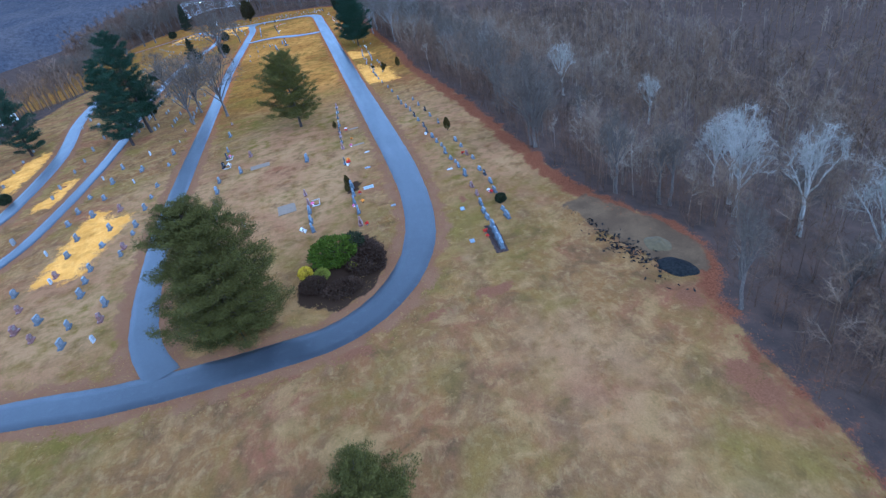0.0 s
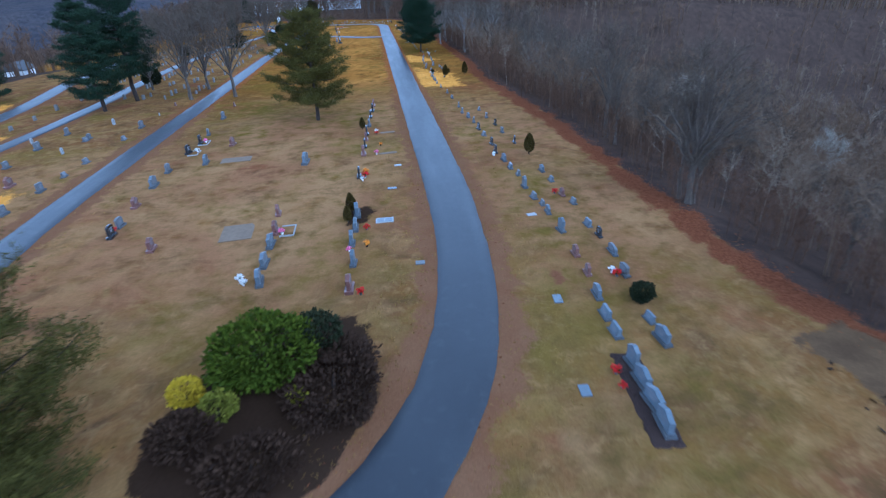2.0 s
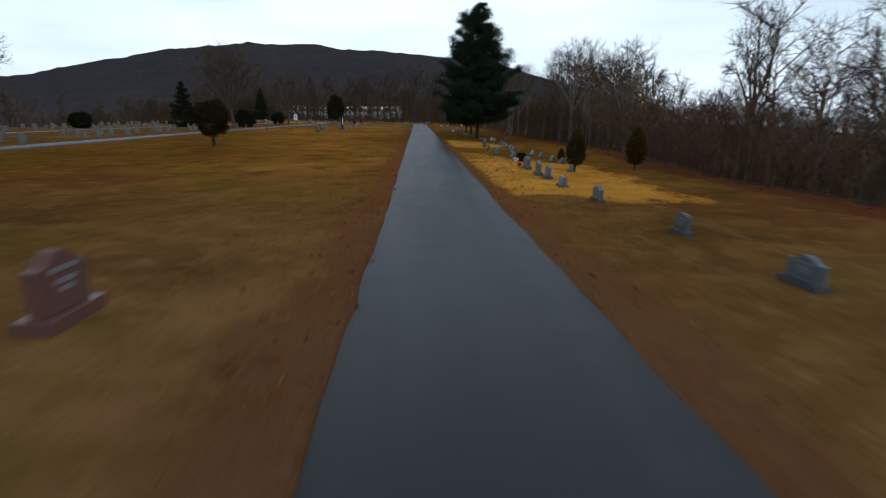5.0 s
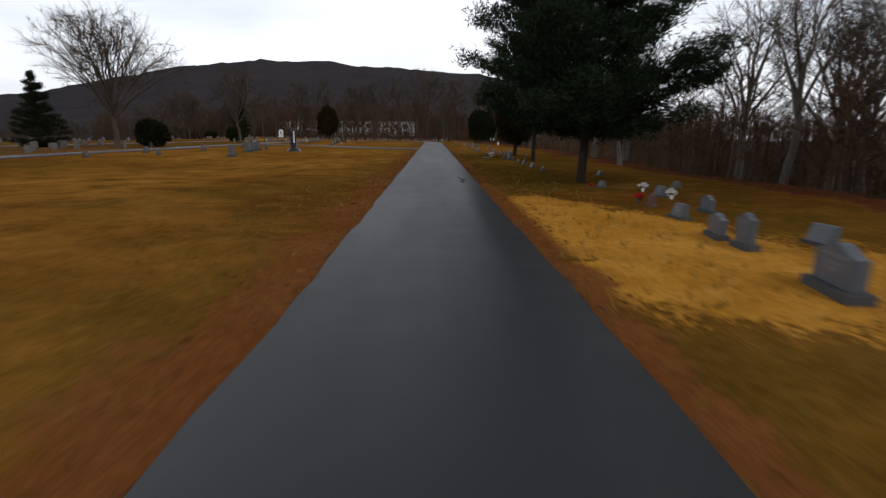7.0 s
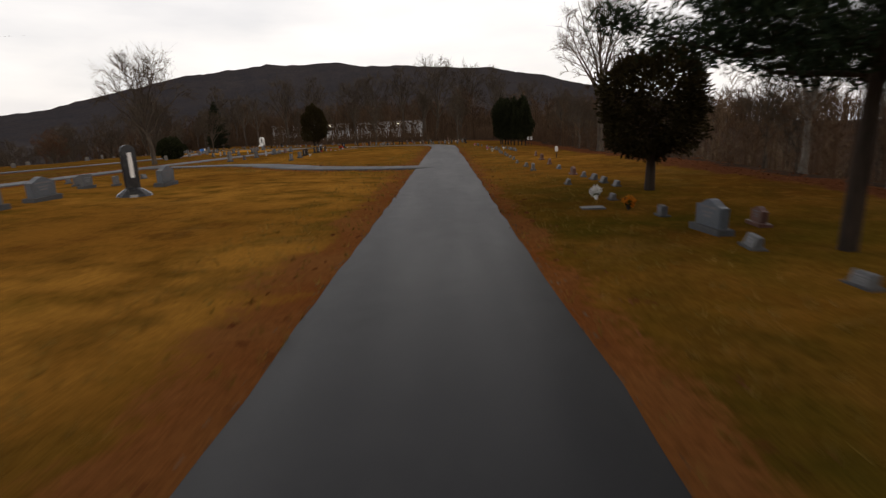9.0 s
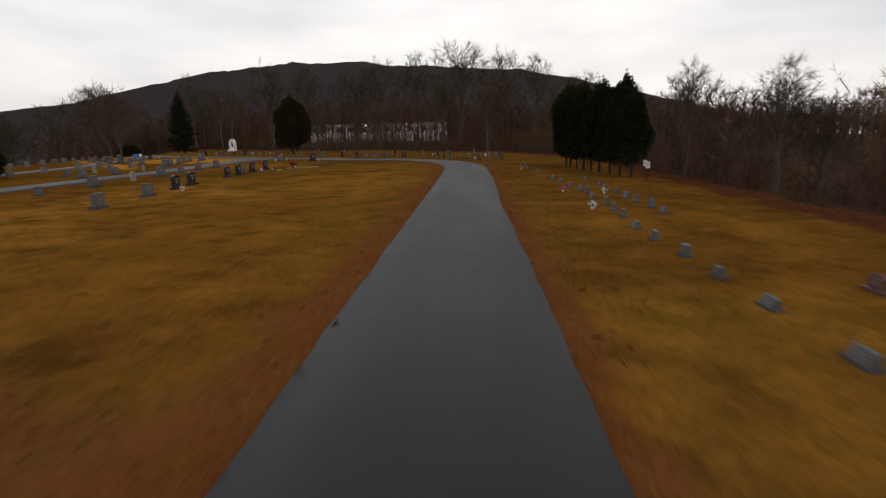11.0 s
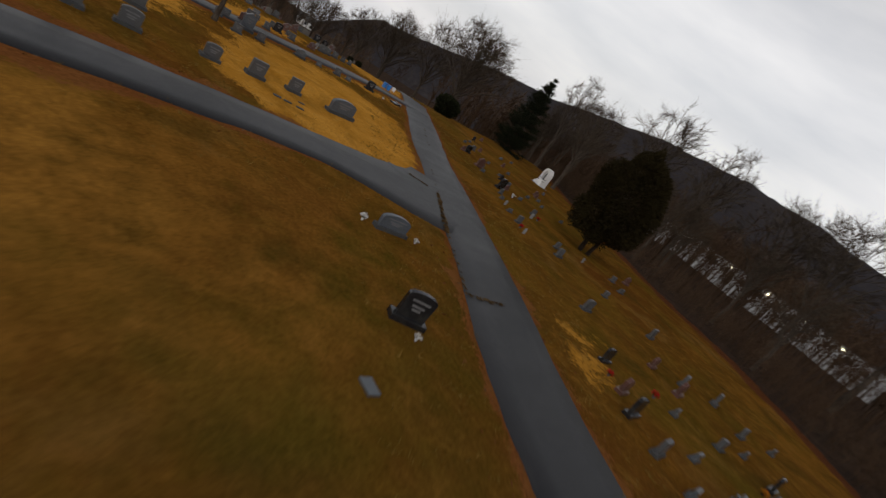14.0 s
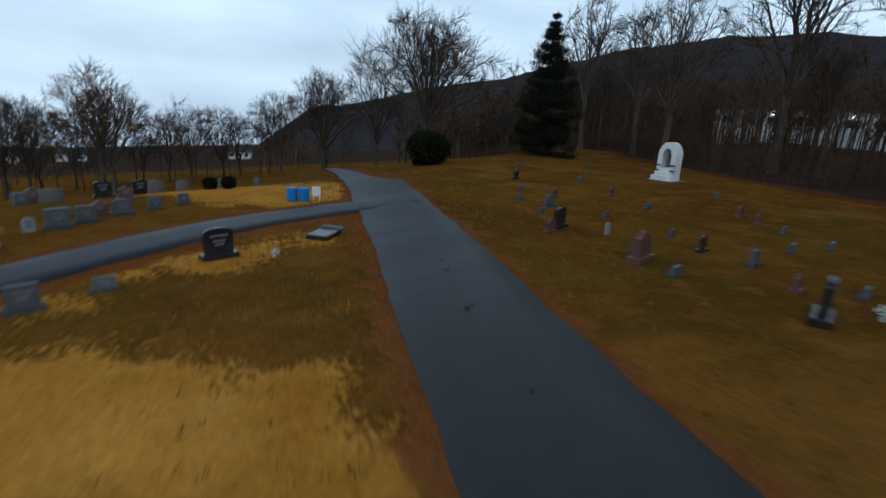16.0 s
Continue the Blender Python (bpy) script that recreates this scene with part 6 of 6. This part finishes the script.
crate = tagged(new("white_sign_board"), "small white board standing beside blue drums", "sign")
part("board", boxes((-0.02, -0.2, 0.22, 0.02, 0.2, 0.68), bevel=0.008), M_WHITE, crate)
for s in (-0.14, 0.14):
    part("leg", boxes((-0.015, s - 0.015, -0.1, 0.015, s + 0.015, 0.24)), M_WHITE, crate)
crate.matrix_basis = pose(-47.72, 259.95, land(-47.72, 259.95), 0, 0, -40) @ Matrix.Scale(0.75, 4)

for x, y, h in ((9.1, 212.3, 1.2), (9.9, 215.2, 1.15), (7.6, 190.5, 0.9)):
    post = tagged(new("sign_post"), "small white sign on a thin post near woods", "sign", "small white signs")
    part("post", boxes((-0.03, -0.03, -0.2, 0.03, 0.03, h), bevel=0.004), M_PINEBARK, post)
    part("board", boxes((-0.17, -0.045, h - 0.38, 0.17, -0.03, h), bevel=0.004), M_WHITE, post)
    part("lettering", boxes((-0.11, -0.049, h - 0.13, 0.11, -0.044, h - 0.09), (-0.11, -0.049, h - 0.22, 0.11, -0.044, h - 0.18), (-0.08, -0.049, h - 0.31, 0.08, -0.044, h - 0.27)), M_BLACK, post)
    post.matrix_basis = pose(x, y, land(x, y), 0, 0, 10) @ Matrix.Diagonal((0.6, 0.6, 0.85, 1.0))


def heap(name, x, y, rx, ry, h, material, label, category, turn=0):
    bm = bmesh.new()
    bmesh.ops.create_grid(bm, x_segments=22, y_segments=22, size=1.0)
    for v in bm.verts:
        r = math.hypot(v.co.x, v.co.y)
        a = math.atan2(v.co.y, v.co.x)
        k = min(1.0, 1.0 / max(abs(math.cos(a)), abs(math.sin(a))) and r)
        wave = 1 + 0.18 * noise.noise((math.cos(a) * 1.5, math.sin(a) * 1.5, x))
        lift = max(0.0, 1 - min(r, 1.0) ** 2)
        s = min(1.0, 1.0 / r) if r > 1 else 1.0
        v.co = (v.co.x * s * rx * wave, v.co.y * s * ry * wave, h * lift + 0.3 * h * noise.noise((v.co.x * 6, v.co.y * 6, y)) * lift - 0.02)
    ob = tagged(part(name, bm, material), label, category)
    for p in ob.data.polygons:
        p.use_smooth = True
    ob.matrix_basis = pose(x, y, land(x, y), 0, 0, turn)
    return ob


M_ASH = plain_material("wet_black_ash", c4(0.008, 0.008, 0.008), 1.0, c4(0.022, 0.020, 0.018), 5)
M_ASH.node_tree.nodes["Principled BSDF"].inputs["Specular IOR Level"].default_value = 0.05
M_SOIL = plain_material("olive_brown_spoil", c4(0.060, 0.042, 0.016), 0.9, c4(0.085, 0.058, 0.022), 3)
heap("ash_mound", 14.2, 33.2, 1.0, 1.5, 0.28, M_ASH, "low heap of wet black ash at woods' edge", "heap", 25)
heap("spoil_heap", 14.7, 36.3, 0.9, 1.1, 0.20, M_SOIL, "low olive-brown spoil heap on bare ground", "heap", 10)
rng_d = np.random.default_rng(9)
bits = Soup()
spot = np.stack([12.4 + rng_d.normal(0, 0.55, 260), 37.2 + rng_d.normal(0, 2.6, 260)], 1)
spot[:, 0] -= (spot[:, 1] - 37) * 0.14
foot = np.concatenate([spot, (surface(spot[:, 0], spot[:, 1]) + 0.02)[:, None]], 1)
way = rng_d.normal(0, 1, foot.shape) * (1, 1, 0.12)
bits.quads(foot - way * 0.12, foot + way * 0.16 + (0, 0, 0.05), rng_d.uniform(0.06, 0.26, len(foot)), rng_d)
tagged(new("burnt_debris", bits.mesh("burnt_debris", M_ASH)), "scattered charred branches and dark rubbish", "debris", kind="stuff")


# rain left on the asphalt
M_PUDDLE = plain_material("still_rainwater", c4(0.010, 0.011, 0.012), 0.45, c4(0.014, 0.014, 0.015), 2)
for x, y, rx, ry in ((0.90, 151.9, 0.08, 0.40), (-0.85, 153.3, 0.10, 0.24), (0.7, 171.0, 0.2, 0.5), (0.65, 174.4, 0.2, 0.6)):
    pool = heap("puddle", x, y, rx, ry, 0.012, M_PUDDLE, "thin dark puddle of rainwater on the asphalt", "puddle")
    pool["group"] = "puddles on the lane"
    pool.location.z += 0.046

# wet streaks on the lane; the pine's dark reflection is painted as matt black
M_DARK_POOL = plain_material("fresh_tar", c4(0.006, 0.006, 0.007), 0.9, c4(0.010, 0.010, 0.010), 4)
for x, y, rx, ry, turn in ((1.02, 147.5, 0.06, 0.42, 4), (1.10, 148.4, 0.09, 0.48, -3), (1.0, 149.3, 0.05, 0.36, 6)):
    dark_pool = heap("tar_patch", x, y, rx, ry, 0.012, M_DARK_POOL, "wet streak on the lane, pine reflection painted black", "road patch", turn)
    dark_pool["group"] = "tar patches on the lane"
    dark_pool.location.z += 0.046

# earth and dead grass in the seams of the asphalt
rng_s = np.random.default_rng(31)
dirt = Soup()
for a, b, count in (((-29.2, 250.9), (-25.7, 248.6), 14), ((-25.7, 248.6), (-21.8, 246.0), 420), ((-21.8, 246.0), (-17.8, 243.6), 60), ((-17.8, 243.6), (-17.6, 245.4), 90), ((-40.0, 258.3), (-34.6, 254.8), 14), ((-26.8, 247.4), (-26.2, 248.2), 40)):
    u = rng_s.uniform(0, 1, (count, 1))
    clump = np.round(u * 9 + rng_s.normal(0, 0.25, (count, 1))) / 9
    at = np.array(a) + (np.array(b) - np.array(a)) * (0.45 * u + 0.55 * clump) + rng_s.normal(0, 0.05, (count, 2))
    foot = np.concatenate([at, (surface(at[:, 0], at[:, 1]) + 0.062)[:, None]], 1)
    way = rng_s.normal(0, 0.045, foot.shape) * (1, 1, 0.05)
    dirt.quads(foot - way, foot + way, rng_s.uniform(0.03, 0.09, count), rng_s)
tagged(new("seam_dirt", dirt.mesh("seam_dirt", leaf_material("tan_earth_crumbs", c4(0.075, 0.047, 0.022), c4(0.150, 0.096, 0.046)))), "tan earth and dead grass in asphalt seams", "dirt", kind="stuff")


# ---------------- buildings beyond ----------------
M_GLASS = plain_material("dim_window_glass", c4(0.03, 0.035, 0.045), 0.12)
M_METAL = plain_material("white_metal_cladding", c4(0.60, 0.62, 0.65), 0.5, c4(0.50, 0.52, 0.55), 0.6)
n_l = Nodes("lamp_lens")
n_l.bsdf.inputs["Emission Color"].default_value = (1.0, 0.9, 0.6, 1)
n_l.bsdf.inputs["Emission Strength"].default_value = 14.0
M_LAMP = n_l.done(c4(0.9, 0.9, 0.8), 0.4)
hall = tagged(new("industrial_hall"), "long low white metal hall behind bare trees", "building")
part("wall", boxes((-31, 0, -6, 31, 0.3, 3.4), (-31, 13.7, -6, 31, 14, 3.4), (-31, 0.3, -6, -30.7, 13.7, 3.4), (30.7, 0.3, -6, 31, 13.7, 3.4)), M_METAL, hall)
part("roof", boxes((-31.4, -0.4, 3.4, 31.4, 14.4, 3.75), bevel=0.05), M_GREY, hall)
for i in range(14):
    x = -28.5 + 4.3 * i
    w = part("window", boxes((x - 1.1, -0.06, 0.6, x + 1.1, 0.02, 2.2), bevel=0.02), M_WHITE, hall)
    part("pane", boxes((x - 1.0, -0.075, 0.7, x - 0.05, -0.058, 2.1), (x + 0.05, -0.075, 0.7, x + 1.0, -0.058, 2.1)), M_GLASS, w)
for x in (-20.0, -7.0, 3.0, 12.0, 21.0):
    part("wall_lamp", boxes((x - 0.28, -0.3, 2.5, x + 0.28, -0.01, 2.85), bevel=0.03), M_LAMP, hall, "lit yellowish wall lamp")
hall.matrix_basis = pose(-40, 374, 3.0, 0, 0, 0)

M_ROOF = plain_material("dark_shingle_roof", c4(0.06, 0.06, 0.065), 0.8, c4(0.09, 0.085, 0.085), 2)


def house(x, y, w, d, h, turn):
    root = tagged(new("house"), "small distant white house with dark gabled roof", "house", "distant white houses")
    part("wall", boxes((-w / 2, -d / 2, -1, w / 2, d / 2, h)), M_WHITE, root)
    bm = bmesh.new()
    e = [bm.verts.new(p) for p in ((-w / 2 - 0.3, -d / 2 - 0.4, h), (w / 2 + 0.3, -d / 2 - 0.4, h), (w / 2 + 0.3, d / 2 + 0.4, h), (-w / 2 - 0.3, d / 2 + 0.4, h), (-w / 2 - 0.3, 0, h + d * 0.38), (w / 2 + 0.3, 0, h + d * 0.38))]
    for q in ((0, 1, 5, 4), (2, 3, 4, 5), (1, 2, 5), (3, 0, 4), (3, 2, 1, 0)):
        bm.faces.new([e[i] for i in q])
    part("roof", bm, M_ROOF, root)
    for i in range(3):
        u = -w / 2 + w * (i + 0.5) / 3
        part("window", boxes((u - 0.5, -d / 2 - 0.05, 1.0, u + 0.5, -d / 2 + 0.02, 2.3), bevel=0.02), M_GLASS, root)
    root.matrix_basis = pose(x, y, land(x, y), 0, 0, turn)


for x, y, w, d, h, turn in ((-229.0, 340.0, 8, 6, 2.6, 60), (-247.0, 240.0, 9, 7, 3.0, 80), (-267.0, 293.0, 9, 6, 2.6, 75), (-256.0, 272.0, 8, 6, 2.6, 80), (-106.2, 202.4, 8, 6, 3.4, 95)):
    house(x, y, w, d, h, turn)


# ---------------- turf and leaf scraps ----------------
def lane_side(seed, count, lo, hi):
    """Random plan points beside the lanes."""
    rng = np.random.default_rng(seed)
    out = []
    for line, half, share in ((LANE_MAIN[40:], 1.5, 0.75), (LANE_WEST, 1.15, 0.15), (LANE_CROSS, 1.35, 0.1)):
        k = rng.integers(1, len(line) - 1, int(count * share))
        d = line[k + 1] - line[k - 1]
        d /= np.linalg.norm(d, axis=1)[:, None]
        off = (half + rng.uniform(lo, hi, len(k)) ** 1.0) * rng.choice([-1, 1], len(k))
        out.append(line[k] + np.stack([d[:, 1], -d[:, 0]], 1) * off[:, None] + rng.normal(0, 0.3, (len(k), 2)) * np.abs(d))
    return np.concatenate(out)


rng_g = np.random.default_rng(12)
tuft = Soup()
at = lane_side(12, 15000, 0.04, 3.2)


def off_lanes(at, gap):
    """Only the plan points clear of every lane."""
    ok = np.ones(len(at), bool)
    for line, half in ((LANE_MAIN, MAIN_HALF), (LANE_WEST, 1.2 + 1.5 * smooth(239, 248.5, LANE_WEST[:, 1])), (LANE_CROSS, 1.35), (LANE_FAR, 1.0), (LANE_OUTER, 1.3)):
        half = np.broadcast_to(half, len(line))
        for a in range(0, len(at), 4000):
            d = np.hypot(at[a:a + 4000, 0][:, None] - line[:, 0], at[a:a + 4000, 1][:, None] - line[:, 1])
            k = d.argmin(1)
            ok[a:a + 4000] &= d.min(1) > half[k] + gap
    return at[ok]


at = off_lanes(at, 0.0)
foot = np.repeat(np.concatenate([at, (surface(at[:, 0], at[:, 1]) - 0.015)[:, None]], 1), 5, 0) + rng_g.normal(0, 0.04, (5 * len(at), 3)) * (1, 1, 0)
tip = foot + rng_g.normal(0, 0.05, foot.shape) + (0, 0, 0.09)
tuft.blades(foot, tip, np.full(len(foot), 0.018), rng_g)
tagged(new("grass_tufts", tuft.mesh("grass_tufts", leaf_material("dry_grass_blades", c4(0.12, 0.075, 0.012), c4(0.34, 0.21, 0.055)))), "short dry tan grass tufts beside the lanes", "grass", kind="stuff")

scrap = Soup()
at = np.concatenate([lane_side(13, 3500, 0.0, 1.1)] + [np.stack([rng_g.uniform(11.2, 15.5, 9000), rng_g.uniform(16.0, 227.2, 9000)], 1)])
edge_x = np.interp(at[:, 1], EDGE_LINE[:18, 1], EDGE_LINE[:18, 0])
near_wood = (np.abs(at[:, 0] - edge_x - 0.2) < 1.5) | (at[:, 0] < 10)
at = off_lanes(at[near_wood], -0.35)
foot = np.concatenate([at, (surface(at[:, 0], at[:, 1]) + 0.02)[:, None]], 1)
way = rng_g.normal(0, 0.04, foot.shape) * (1, 1, 0.3)
scrap.quads(foot - way, foot + way, rng_g.uniform(0.03, 0.06, len(foot)), rng_g)
tagged(new("fallen_leaves", scrap.mesh("fallen_leaves", leaf_material("rust_leaves", c4(0.10, 0.030, 0.010), c4(0.23, 0.092, 0.032)))), "rust-coloured fallen leaves along edges", "leaves", kind="stuff")

crumb = Soup()
for line, half, count in ((LANE_MAIN[60:], MAIN_HALF[60:], 5200), (LANE_WEST, np.full(len(LANE_WEST), 1.2), 900)):
    k = rng_g.integers(1, len(line) - 2, count)
    d = line[k + 1] - line[k - 1]
    d /= np.linalg.norm(d, axis=1)[:, None]
    off = (half[k] + np.abs(rng_g.normal(0.02, 0.10, count)) - 0.02) * rng_g.choice([-1, 1], count)
    at = line[k] + (line[k + 1] - line[k]) * rng_g.uniform(0, 1, (count, 1)) + np.stack([d[:, 1], -d[:, 0]], 1) * off[:, None]
    at = off_lanes(at, -0.1)
    count = len(at)
    c = np.concatenate([at, (surface(at[:, 0], at[:, 1]) + 0.012)[:, None]], 1)
    size = rng_g.uniform(0.008, 0.028, (count, 1, 1)) * (1, 1, 0.7)
    corner = np.array([(1, 0, -0.4), (-0.6, 0.9, -0.4), (-0.5, -0.9, -0.4), (0.1, 0.1, 0.9)])
    crumb.v.append((c[:, None] + (corner + rng_g.normal(0, 0.25, (count, 4, 3))) * size).reshape(-1, 3))
    q = crumb.n + 4 * np.arange(count)[:, None]
    crumb.f += [tuple(t) for t in np.concatenate([q + (0, 1, 3), q + (1, 2, 3), q + (2, 0, 3)])]
    crumb.n += 4 * count
tagged(new("edge_gravel", crumb.mesh("edge_gravel", leaf_material("pale_broken_stone", c4(0.045, 0.036, 0.028), c4(0.17, 0.13, 0.095)))), "crumbled pale gravel along the lane edges", "gravel", kind="stuff")
